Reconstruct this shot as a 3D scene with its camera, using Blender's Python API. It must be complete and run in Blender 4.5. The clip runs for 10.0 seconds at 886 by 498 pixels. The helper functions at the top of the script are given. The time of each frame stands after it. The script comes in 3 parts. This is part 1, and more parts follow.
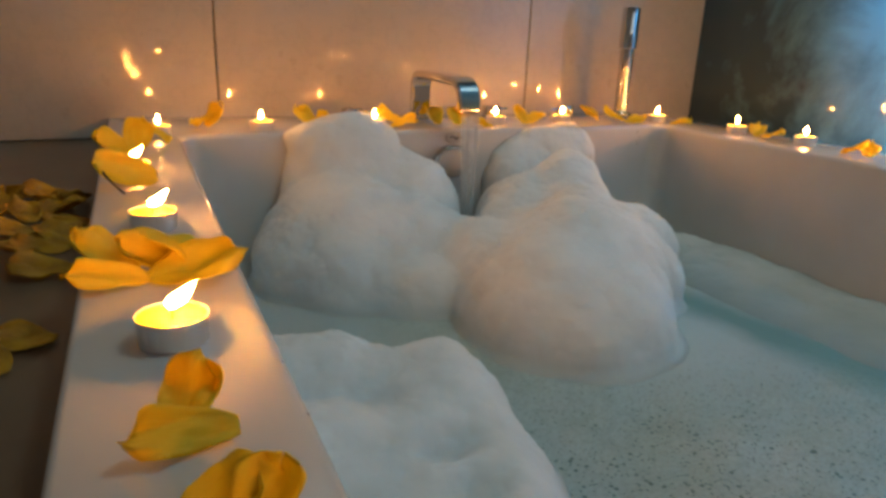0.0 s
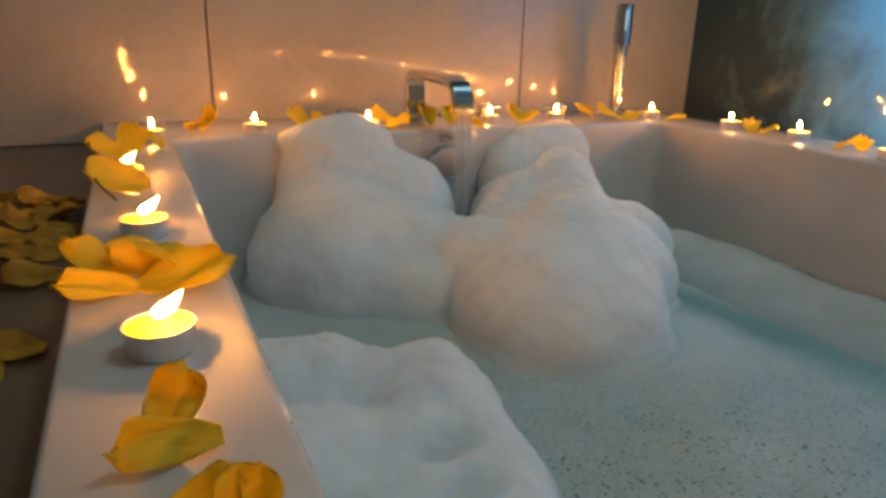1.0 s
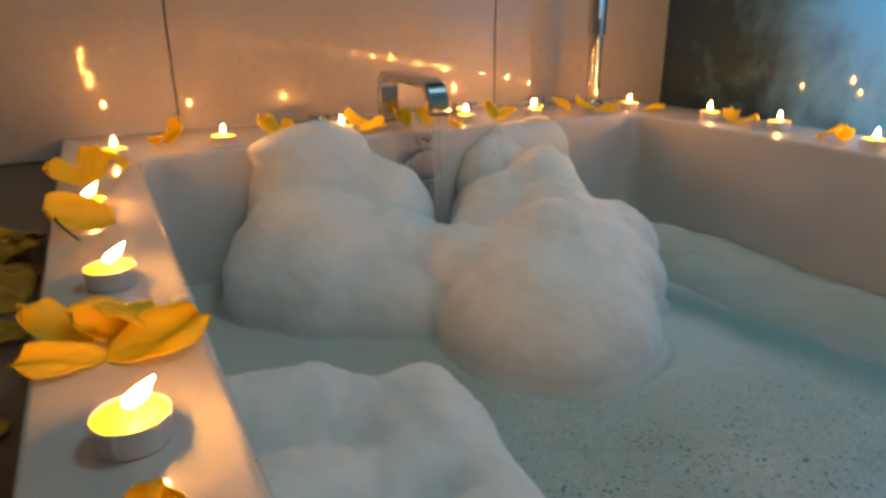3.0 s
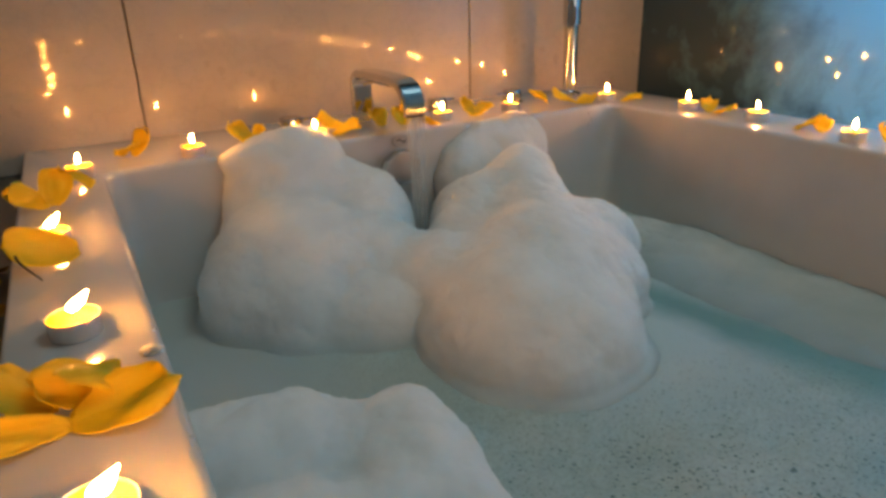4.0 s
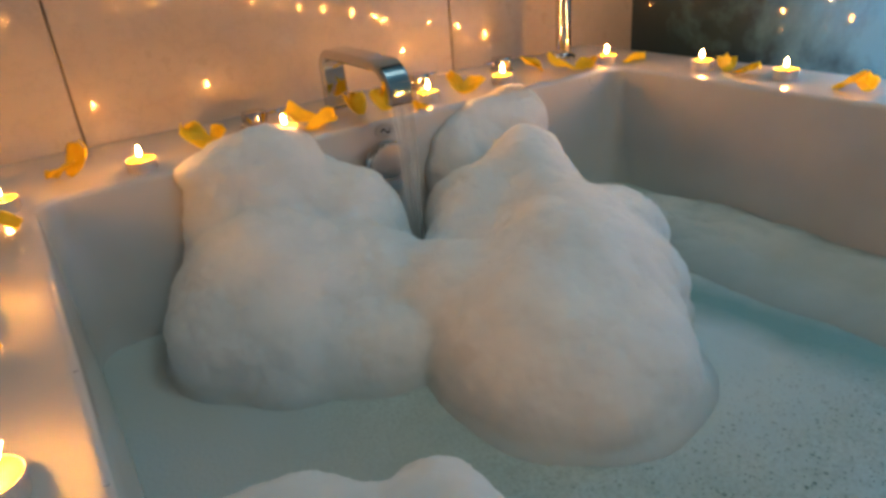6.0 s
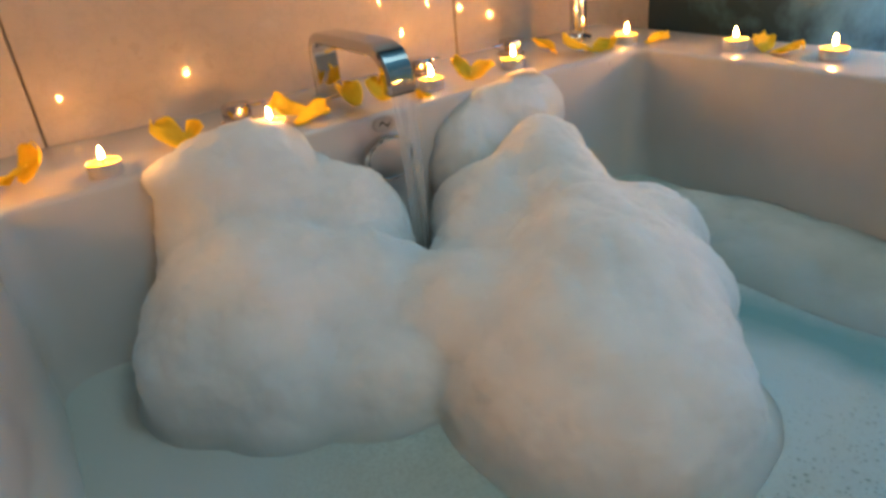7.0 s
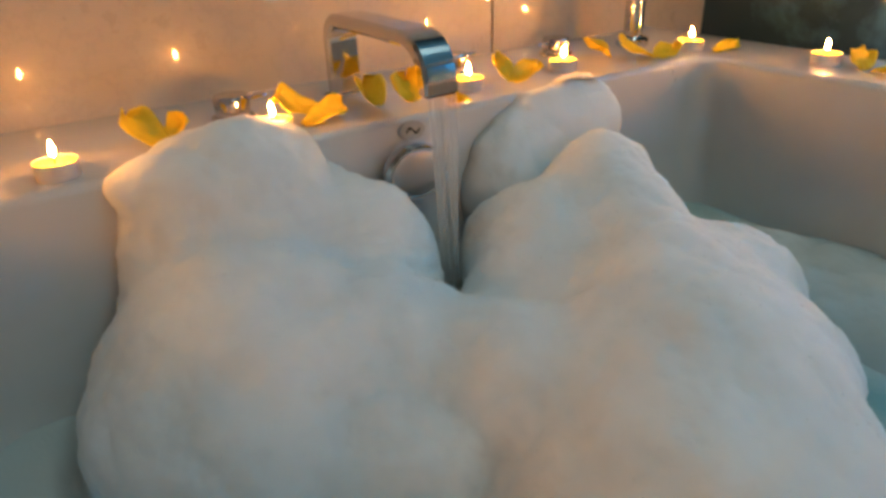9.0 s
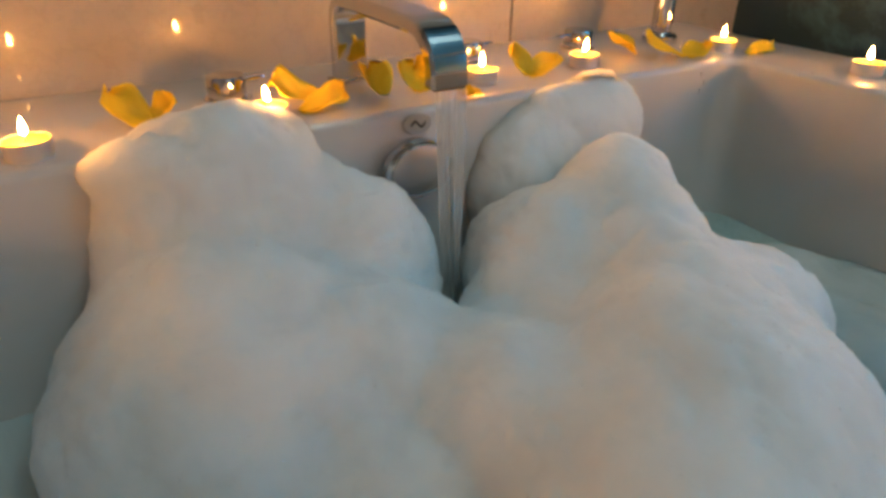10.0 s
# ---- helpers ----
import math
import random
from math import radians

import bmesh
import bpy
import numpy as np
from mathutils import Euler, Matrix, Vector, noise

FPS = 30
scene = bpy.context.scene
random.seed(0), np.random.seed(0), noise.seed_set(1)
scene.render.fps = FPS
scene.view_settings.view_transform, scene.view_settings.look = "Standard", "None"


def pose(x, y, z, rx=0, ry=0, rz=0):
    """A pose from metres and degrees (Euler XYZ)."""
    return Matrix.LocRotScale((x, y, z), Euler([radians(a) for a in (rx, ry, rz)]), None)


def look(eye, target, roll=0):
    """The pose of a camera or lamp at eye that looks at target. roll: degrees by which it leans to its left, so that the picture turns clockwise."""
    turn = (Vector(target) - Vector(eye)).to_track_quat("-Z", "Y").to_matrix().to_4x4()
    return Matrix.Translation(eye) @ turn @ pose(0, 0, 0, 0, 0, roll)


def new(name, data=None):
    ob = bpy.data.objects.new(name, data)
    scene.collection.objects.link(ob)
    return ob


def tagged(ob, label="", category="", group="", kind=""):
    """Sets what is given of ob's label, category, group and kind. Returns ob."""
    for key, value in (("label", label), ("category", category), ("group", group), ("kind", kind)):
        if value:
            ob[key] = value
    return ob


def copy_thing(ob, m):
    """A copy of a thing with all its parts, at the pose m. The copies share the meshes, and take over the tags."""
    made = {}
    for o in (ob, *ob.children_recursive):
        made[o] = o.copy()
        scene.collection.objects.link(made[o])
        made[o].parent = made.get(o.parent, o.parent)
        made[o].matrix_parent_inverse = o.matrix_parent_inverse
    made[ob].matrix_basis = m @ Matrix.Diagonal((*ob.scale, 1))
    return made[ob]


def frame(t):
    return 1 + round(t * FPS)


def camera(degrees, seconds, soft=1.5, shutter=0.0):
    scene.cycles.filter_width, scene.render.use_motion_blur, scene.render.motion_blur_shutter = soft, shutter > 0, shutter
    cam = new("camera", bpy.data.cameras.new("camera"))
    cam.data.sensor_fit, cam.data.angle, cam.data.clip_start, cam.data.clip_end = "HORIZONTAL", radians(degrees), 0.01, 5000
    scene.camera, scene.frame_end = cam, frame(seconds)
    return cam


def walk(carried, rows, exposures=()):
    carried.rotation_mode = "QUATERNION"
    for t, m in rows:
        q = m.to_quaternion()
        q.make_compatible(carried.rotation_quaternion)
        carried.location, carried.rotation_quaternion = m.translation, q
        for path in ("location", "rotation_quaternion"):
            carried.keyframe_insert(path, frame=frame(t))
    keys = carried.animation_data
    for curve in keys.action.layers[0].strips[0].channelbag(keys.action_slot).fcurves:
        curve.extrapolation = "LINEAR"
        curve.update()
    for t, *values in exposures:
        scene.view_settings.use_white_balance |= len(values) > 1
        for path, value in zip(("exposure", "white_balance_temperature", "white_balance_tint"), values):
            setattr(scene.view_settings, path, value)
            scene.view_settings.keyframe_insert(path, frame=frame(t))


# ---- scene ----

# ---------------------------------------------------------------- camera
cam = camera(67.0, 10.0, soft=3.4)
PATH = [
    (0, (-0.063, -1.152, 0.726), (0.742, 0.577, 0.121), 2.3),
    (0.5, (-0.055, -1.165, 0.728), (0.734, 0.57, 0.121), 1.5),
    (1, (-0.055, -1.158, 0.733), (0.746, 0.568, 0.118), 1.5),
    (1.5, (-0.053, -1.156, 0.74), (0.754, 0.566, 0.12), 1.0),
    (2, (-0.049, -1.149, 0.749), (0.765, 0.566, 0.119), 0.6),
    (2.5, (-0.049, -1.128, 0.753), (0.79, 0.569, 0.11), 0.3),
    (4, (-0.028, -1.088, 0.8), (0.866, 0.546, 0.073), -1.7),
    (4.5, (-0.014, -1.057, 0.811), (0.894, 0.553, 0.048), -2.6),
    (5, (0.008, -1.029, 0.818), (0.908, 0.57, 0.023), -3.6),
    (5.5, (0.003, -0.974, 0.82), (0.932, 0.594, -0.005), -4.3),
    (7, (0.068, -0.811, 0.798), (0.997, 0.716, -0.098), -5.8),
    (7.5, (0.082, -0.759, 0.784), (1.027, 0.756, -0.115), -5.4),
    (8, (0.101, -0.724, 0.788), (1.036, 0.787, -0.131), -4.3),
    (8.5, (0.105, -0.671, 0.772), (1.064, 0.834, -0.132), -3.4),
    (9, (0.118, -0.639, 0.766), (1.072, 0.868, -0.14), -2.1),
    (9.5, (0.136, -0.619, 0.762), (1.067, 0.894, -0.155), -0.4),
    (10, (0.156, -0.598, 0.763), (1.072, 0.905, -0.188), 0.7),
]
walk(cam, [(t, look(eye, target, roll)) for t, eye, target, roll in PATH], exposures=[(0, 0.03, 6600, 8), (5.5, 0.03, 6550, 8), (7, 0.30, 6150, 5), (8.5, 0.24, 6180, 5), (10, 0.15, 6200, 5)])

# ---------------------------------------------------------------- plan, in metres
RIM = 0.56            # top of the bathtub's rim
WATER = 0.338         # bath water
DECK = 0.521          # stone ledge that the tub is set into
BACK = 0.237          # face of the tiled back wall
DARK = 1.298          # face of the dark side wall
WEST, SOUTH, CEIL = -1.45, -3.45, 2.45
TUB_X0, TUB_X1, TUB_Y0 = -0.108, 1.142, -2.86
IN_X1, IN_Y0 = 0.99, -2.62

# ---------------------------------------------------------------- world and window light
world = bpy.data.worlds.new("evening_sky")
world.use_nodes = True
scene.world = world
wn = world.node_tree
sky = wn.nodes.new("ShaderNodeTexSky")
sky.sky_type = "NISHITA"
sky.sun_disc = False
sky.sun_elevation, sky.sun_rotation = radians(2), radians(180)
wn.links.new(sky.outputs[0], wn.nodes["Background"].inputs[0])
wn.nodes["Background"].inputs[1].default_value = 0.06

# unseen window with an area lamp, added behind the camera for cool front light
WIN_X0, WIN_X1, WIN_Z0, WIN_Z1 = -0.15, 1.15, 1.25, 2.3
day = bpy.data.lights.new("window_daylight", "AREA")
day.shape, day.size, day.size_y = "RECTANGLE", WIN_X1 - WIN_X0 - 0.1, WIN_Z1 - WIN_Z0 - 0.1
day.energy, day.color = 3.0, (0.70, 0.90, 1.0)
day_ob = new("window_daylight", day)
day_ob.matrix_world = look(((WIN_X0 + WIN_X1) / 2, SOUTH - 0.02, (WIN_Z0 + WIN_Z1) / 2), ((WIN_X0 + WIN_X1) / 2, 0.0, 0.9))

# unseen overhead lamp, added for cool light from above; its position is assumed
lamp = bpy.data.lights.new("ceiling_lamp", "AREA")
lamp.shape, lamp.size = "DISK", 0.6
lamp.energy, lamp.color = 7.5, (0.74, 0.92, 0.89)
lamp_ob = new("ceiling_lamp", lamp)
lamp_ob.matrix_world = look((0.94, -0.80, CEIL - 0.055), (0.94, -0.80, 0.0))
# unseen blue lamp, added by the dark wall; the blue light's source is unknown
strip = bpy.data.lights.new("led_strip", "AREA")
strip.shape, strip.size, strip.size_y = "RECTANGLE", 0.03, 0.9
strip.energy, strip.color = 4.0, (0.20, 0.66, 1.0)
strip.spread = radians(48)
strip_ob = new("led_strip", strip)
strip_ob.matrix_world = pose(DARK - 0.065, -0.66, 1.215, 0, -10, 0)

# ---------------------------------------------------------------- materials
def mat(name, color=(0.8, 0.8, 0.8), rough=0.5, metal=0.0, **more):
    m = bpy.data.materials.new(name)
    m.use_nodes = True
    b = m.node_tree.nodes["Principled BSDF"]
    b.inputs["Base Color"].default_value = (*color, 1)
    b.inputs["Roughness"].default_value = rough
    b.inputs["Metallic"].default_value = metal
    for key, value in more.items():
        b.inputs[key.replace("_", " ")].default_value = value
    return m


def tex(m, kind, scale, detail=3.0, rough=0.55, space="Object", stretch=(1, 1, 1)):
    """A procedural texture in object space; returns its node."""
    nt = m.node_tree
    co = nt.nodes.new("ShaderNodeTexCoord")
    mp = nt.nodes.new("ShaderNodeMapping")
    mp.inputs["Scale"].default_value = stretch
    n = nt.nodes.new("ShaderNodeTex" + kind)
    n.inputs["Scale"].default_value = scale
    if kind == "Noise":
        n.inputs["Detail"].default_value = detail
        n.inputs["Roughness"].default_value = rough
    nt.links.new(co.outputs[space], mp.inputs[0])
    nt.links.new(mp.outputs[0], n.inputs["Vector"])
    return n


def ramp(m, src, stops):
    nt = m.node_tree
    r = nt.nodes.new("ShaderNodeValToRGB")
    while len(r.color_ramp.elements) < len(stops):
        r.color_ramp.elements.new(0.5)
    for e, (at, col) in zip(r.color_ramp.elements, stops):
        e.position = at
        e.color = (*col, 1) if len(col) == 3 else col
    nt.links.new(src, r.inputs[0])
    return r.outputs[0]


def grey(*v):
    return [(at, (g, g, g)) for at, g in v]


def blend(m, fac, a, b, kind="MIX"):
    """Mixes two colours or sockets by a factor or socket."""
    nt = m.node_tree
    x = nt.nodes.new("ShaderNodeMix")
    x.data_type, x.blend_type = "RGBA", kind
    for sock, v in ((x.inputs["Factor"], fac), (x.inputs[6], a), (x.inputs[7], b)):
        if isinstance(v, bpy.types.NodeSocket):
            nt.links.new(v, sock)
        else:
            sock.default_value = v if isinstance(v, float) else (*v, 1)
    return x.outputs[2]


def feed(m, name, src):
    m.node_tree.links.new(src, m.node_tree.nodes["Principled BSDF"].inputs[name])


def bump(m, src, strength, distance, under=None):
    nt = m.node_tree
    b = nt.nodes.new("ShaderNodeBump")
    b.inputs["Strength"].default_value, b.inputs["Distance"].default_value = strength, distance
    nt.links.new(src, b.inputs["Height"])
    if under is not None:
        nt.links.new(under, b.inputs["Normal"])
    nt.links.new(b.outputs[0], nt.nodes["Principled BSDF"].inputs["Normal"])
    return b.outputs[0]


# white glazed tub: faint water film and specks
TUB = mat("tub_white_acrylic", (0.8, 0.8, 0.79), 0.12, 0, Coat_Weight=1.0, Coat_Roughness=0.02)
n1 = tex(TUB, "Noise", 9, 4)
n2 = tex(TUB, "Noise", 140, 2)
feed(TUB, "Base Color", ramp(TUB, n1.outputs[0], [(0.3, (0.565, 0.555, 0.54)), (0.7, (0.62, 0.61, 0.595))]))
feed(TUB, "Roughness", ramp(TUB, n1.outputs[0], grey((0.35, 0.28), (0.7, 0.34))))
bump(TUB, n2.outputs[0], 0.04, 0.002)

# warm grey porcelain wall tile, polished
TILE = mat("wall_tile_porcelain", (0.5, 0.47, 0.43), 0.25, 0, Coat_Weight=1.0, Coat_Roughness=0.045, Coat_IOR=1.62)
n1 = tex(TILE, "Noise", 2.3, 6, 0.6)
n2 = tex(TILE, "Noise", 11, 8, 0.7)
c = ramp(TILE, n1.outputs[0], [(0.3, (0.415, 0.360, 0.295)), (0.7, (0.515, 0.460, 0.390))])
vein = ramp(TILE, n2.outputs[0], grey((0.47, 1.0), (0.5, 0.80), (0.53, 1.0)))
feed(TILE, "Base Color", blend(TILE, 0.35, c, vein, "MULTIPLY"))
feed(TILE, "Roughness", ramp(TILE, n2.outputs[0], grey((0.3, 0.24), (0.7, 0.4))))
GROUT = mat("grout", (0.16, 0.145, 0.13), 0.9)

# dark wall: glossy black stone, blue-lit steam haze painted into its colour
DARKM = mat("dark_wall_gloss", (0.012, 0.016, 0.02), 0.6, 0, Specular_IOR_Level=0.05, Coat_Weight=1.0, Coat_Roughness=0.035, Coat_IOR=1.45)
n1 = tex(DARKM, "Noise", 4.2, 8, 0.64)
n1.inputs["Distortion"].default_value = 0.35
n2 = tex(DARKM, "Noise", 1.1, 3, 0.5)
nt = DARKM.node_tree
co = nt.nodes.new("ShaderNodeTexCoord")
sep = nt.nodes.new("ShaderNodeSeparateXYZ")
nt.links.new(co.outputs["Object"], sep.inputs[0])
mr = nt.nodes.new("ShaderNodeMapRange")        # painted haze grows towards the wall's near end
mr.inputs["From Min"].default_value, mr.inputs["From Max"].default_value = 0.06, -0.42
nt.links.new(sep.outputs["Y"], mr.inputs["Value"])
haze = nt.nodes.new("ShaderNodeMath")
haze.operation = "MULTIPLY_ADD"
haze.inputs[1].default_value = 0.42
nt.links.new(mr.outputs[0], haze.inputs[0])
nt.links.new(n1.outputs[0], haze.inputs[2])
haze_paint = blend(DARKM, 1.0, ramp(DARKM, haze.outputs[0], grey((0.50, 0.0), (0.80, 1.0))), ramp(DARKM, n2.outputs[0], grey((0.3, 0.6), (0.6, 1.0))), "MULTIPLY")
feed(DARKM, "Base Color", blend(DARKM, haze_paint, (0.034, 0.072, 0.108), (0.18, 0.44, 0.66)))

# ledge: honed grey-brown stone
STONE = mat("ledge_stone", (0.2, 0.18, 0.16), 0.35, 0)
n1 = tex(STONE, "Noise", 5, 8, 0.65)
feed(STONE, "Base Color", ramp(STONE, n1.outputs[0], [(0.3, (0.095, 0.068, 0.042)), (0.7, (0.16, 0.120, 0.078))]))
FLOORM = mat("floor_tile", (0.3, 0.28, 0.26), 0.3)
n1 = tex(FLOORM, "Noise", 4, 8, 0.65)
feed(FLOORM, "Base Color", ramp(FLOORM, n1.outputs[0], [(0.3, (0.24, 0.22, 0.2)), (0.7, (0.34, 0.32, 0.3))]))
PAINT = mat("painted_plaster", (0.62, 0.6, 0.57), 0.8)
n1 = tex(PAINT, "Noise", 30, 5)
bump(PAINT, n1.outputs[0], 0.15, 0.004)

# polished chrome with a few water spots
CHROME = mat("chrome", (0.60, 0.61, 0.62), 0.07, 1.0)
n1 = tex(CHROME, "Noise", 60, 4)
feed(CHROME, "Roughness", ramp(CHROME, n1.outputs[0], grey((0.45, 0.05), (0.7, 0.16))))
STEEL = mat("brushed_cap", (0.46, 0.46, 0.46), 0.30, 1.0)
n1 = tex(STEEL, "Noise", 80, 4)
feed(STEEL, "Roughness", ramp(STEEL, n1.outputs[0], grey((0.3, 0.30), (0.7, 0.44))))
BLACK = mat("dark_print", (0.02, 0.02, 0.02), 0.5)

# tealights
FOIL = mat("tealight_foil", (0.85, 0.80, 0.77), 0.45, 1.0)
n1 = tex(FOIL, "Noise", 300, 2)
bump(FOIL, n1.outputs[0], 0.15, 0.001)
WAX = mat("yellow_wax", (0.92, 0.64, 0.06), 0.3, 0, Subsurface_Weight=0.6, Subsurface_Scale=0.012)
WAX.node_tree.nodes["Principled BSDF"].inputs["Subsurface Radius"].default_value = (1.0, 0.6, 0.15)
WICK = mat("burnt_wick", (0.02, 0.015, 0.012), 0.9)
FLAME = bpy.data.materials.new("flame")
FLAME.use_nodes = True
fn = FLAME.node_tree
fn.nodes.remove(fn.nodes["Principled BSDF"])
em = fn.nodes.new("ShaderNodeEmission")
em.inputs[0].default_value = (1.0, 0.37, 0.070, 1)
em.inputs[1].default_value = 780.0
fn.links.new(em.outputs[0], fn.nodes["Material Output"].inputs[0])
DRAWN_FLAME = FLAME.copy()      # pulled wide by the draught, dimmer for its size
DRAWN_FLAME.name = "flame_in_draught"
DRAWN_FLAME.node_tree.nodes["Emission"].inputs[1].default_value = 360.0

# petals: yellow, a little translucent, with fine veins along their length
PETAL = mat("yellow_petal", (0.85, 0.48, 0.02), 0.5, 0, Subsurface_Weight=0.0)
n1 = tex(PETAL, "Noise", 60, 5, 0.6, "UV", (0.6, 0.05, 1))
n2 = tex(PETAL, "Noise", 45, 3)
c = ramp(PETAL, n1.outputs[0], [(0.3, (0.84, 0.58, 0.012)), (0.7, (0.92, 0.75, 0.03))])
feed(PETAL, "Base Color", blend(PETAL, 0.3, c, ramp(PETAL, n2.outputs[0], [(0.3, (0.80, 0.52, 0.01)), (0.7, (0.94, 0.80, 0.06))])))
bump(PETAL, n1.outputs[0], 0.35, 0.002)
nt = PETAL.node_tree
tr = nt.nodes.new("ShaderNodeBsdfTranslucent")
tr.inputs[0].default_value = (0.95, 0.74, 0.03, 1)
mx = nt.nodes.new("ShaderNodeMixShader")
mx.inputs[0].default_value = 0.35
nt.links.new(nt.nodes["Principled BSDF"].outputs[0], mx.inputs[1])
nt.links.new(tr.outputs[0], mx.inputs[2])
nt.links.new(mx.outputs[0], nt.nodes["Material Output"].inputs[0])
# petals on the dim ledge: a browner petal copy, the shade painted in
SHADED_PETAL = mat("shaded_petal", (0.4, 0.3, 0.03), 0.6)
n1 = tex(SHADED_PETAL, "Noise", 40, 5, 0.65)
n2 = tex(SHADED_PETAL, "Noise", 60, 5, 0.6, "UV", (0.6, 0.05, 1))
c = ramp(SHADED_PETAL, n1.outputs[0], [(0.35, (0.30, 0.135, 0.004)), (0.65, (0.56, 0.30, 0.007))])
feed(SHADED_PETAL, "Base Color", blend(SHADED_PETAL, 0.4, c, ramp(SHADED_PETAL, n2.outputs[0], grey((0.3, 0.55), (0.7, 1.0))), "MULTIPLY"))
bump(SHADED_PETAL, n2.outputs[0], 0.35, 0.002)
STEM = mat("dark_stem", (0.05, 0.04, 0.02), 0.7)

# foam: dense white lather, fine bubbles, wet glints
FOAM = mat("bath_foam", (0.8, 0.82, 0.82), 0.7, 0, Specular_IOR_Level=0.25, Subsurface_Weight=1.0, Subsurface_Scale=0.06)
FOAM.node_tree.nodes["Principled BSDF"].inputs["Subsurface Radius"].default_value = (1.0, 1.0, 1.0)
n1 = tex(FOAM, "Noise", 55, 6, 0.65)
n2 = tex(FOAM, "Voronoi", 420)
n3 = tex(FOAM, "Noise", 14, 4)
b1 = bump(FOAM, n1.outputs[0], 0.04, 0.003)
bump(FOAM, n2.outputs["Distance"], 0.14, 0.001, b1)
lather = ramp(FOAM, n3.outputs[0], [(0.3, (0.69, 0.745, 0.765)), (0.7, (0.78, 0.825, 0.835))])
nt = FOAM.node_tree
co = nt.nodes.new("ShaderNodeTexCoord")
sep = nt.nodes.new("ShaderNodeSeparateXYZ")
nt.links.new(co.outputs["Object"], sep.inputs[0])
thick = nt.nodes.new("ShaderNodeMath")          # the bath's green shows through where the lather is a film
thick.operation = "MULTIPLY_ADD"
thick.inputs[1].default_value = 0.016
nt.links.new(n3.outputs[0], thick.inputs[0])
nt.links.new(sep.outputs["Z"], thick.inputs[2])
depth = nt.nodes.new("ShaderNodeMapRange")
depth.name = "depth_of_lather"
depth.inputs["From Min"].default_value, depth.inputs["From Max"].default_value = WATER + 0.006, WATER + 0.030
nt.links.new(thick.outputs[0], depth.inputs["Value"])
tint = blend(FOAM, depth.outputs[0], (0.60, 0.68, 0.675), lather)
tint.node.name = "film_tint"
feed(FOAM, "Base Color", tint)

# thin wet lather showing the bath's green, with shade painted in as darkness
SHADED_FOAM = FOAM.copy()
SHADED_FOAM.name = "thin_wet_foam"
wet = SHADED_FOAM.node_tree.nodes["depth_of_lather"]
wet.inputs["From Min"].default_value, wet.inputs["From Max"].default_value = WATER + 0.004, WATER + 0.085
SHADED_FOAM.node_tree.nodes["film_tint"].inputs[6].default_value = (0.31, 0.375, 0.36, 1)

# bath water: milky green-blue under a thin pitted film of bubbles
WATERM = mat("bath_water", (0.3, 0.42, 0.41), 0.42)
nt = WATERM.node_tree


def calc(kind, a, b=0.0, c=0.0):
    """A math node over sockets and numbers in the water's material."""
    x = nt.nodes.new("ShaderNodeMath")
    x.operation = kind
    for sock, v in zip(x.inputs, (a, b, c)):
        if isinstance(v, bpy.types.NodeSocket):
            nt.links.new(v, sock)
        else:
            sock.default_value = v
    return x.outputs[0]


co = nt.nodes.new("ShaderNodeTexCoord")
sep = nt.nodes.new("ShaderNodeSeparateXYZ")
nt.links.new(co.outputs["Object"], sep.inputs[0])
big = tex(WATERM, "Noise", 6, 5, 0.55)
mid = tex(WATERM, "Noise", 28, 4, 0.6)
fine = tex(WATERM, "Noise", 230, 3, 0.6)
film = ramp(WATERM, big.outputs[0], [(0.3, (0.36, 0.50, 0.475)), (0.65, (0.51, 0.615, 0.59))])
film = blend(WATERM, 0.4, film, ramp(WATERM, fine.outputs[0], grey((0.32, 0.45), (0.6, 1.0))), "MULTIPLY")
film = blend(WATERM, 0.35, film, ramp(WATERM, mid.outputs[0], grey((0.3, 0.7), (0.6, 1.0))), "MULTIPLY")
# milky shallows round the foot of the heap
off_x = calc("DIVIDE", calc("SUBTRACT", sep.outputs["X"], 0.60), 0.24)
off_y = calc("DIVIDE", calc("SUBTRACT", sep.outputs["Y"], -0.48), 0.22)
reach = calc("SQRT", calc("ADD", calc("MULTIPLY", off_x, off_x), calc("MULTIPLY", off_y, off_y)))
reach = calc("MULTIPLY_ADD", calc("SUBTRACT", big.outputs[0], 0.5), 0.8, reach)
film = blend(WATERM, ramp(WATERM, reach, grey((0.45, 0.9), (1.0, 0.0))), film, (0.56, 0.635, 0.625))
# lather gathers along the rim side
west = nt.nodes.new("ShaderNodeMapRange")
west.inputs["From Min"].default_value, west.inputs["From Max"].default_value = 0.34, 0.10
nt.links.new(calc("MULTIPLY_ADD", calc("SUBTRACT", big.outputs[0], 0.5), 0.3, sep.outputs["X"]), west.inputs["Value"])
film = blend(WATERM, west.outputs[0], film, (0.47, 0.53, 0.52))
# a lane of clearer water between the heap and the bank along the side
lane = calc("SUBTRACT", sep.outputs["X"], calc("MULTIPLY_ADD", sep.outputs["Y"], -0.22, 0.625))
lane = calc("ABSOLUTE", calc("MULTIPLY_ADD", calc("SUBTRACT", big.outputs[0], 0.5), 0.10, lane))
lane = calc("DIVIDE", lane, calc("MULTIPLY_ADD", sep.outputs["Y"], -0.10, 0.02))
clear = ramp(WATERM, lane, grey((0.2, 0.9), (1.0, 0.0)))
film = blend(WATERM, clear, film, (0.15, 0.33, 0.32))
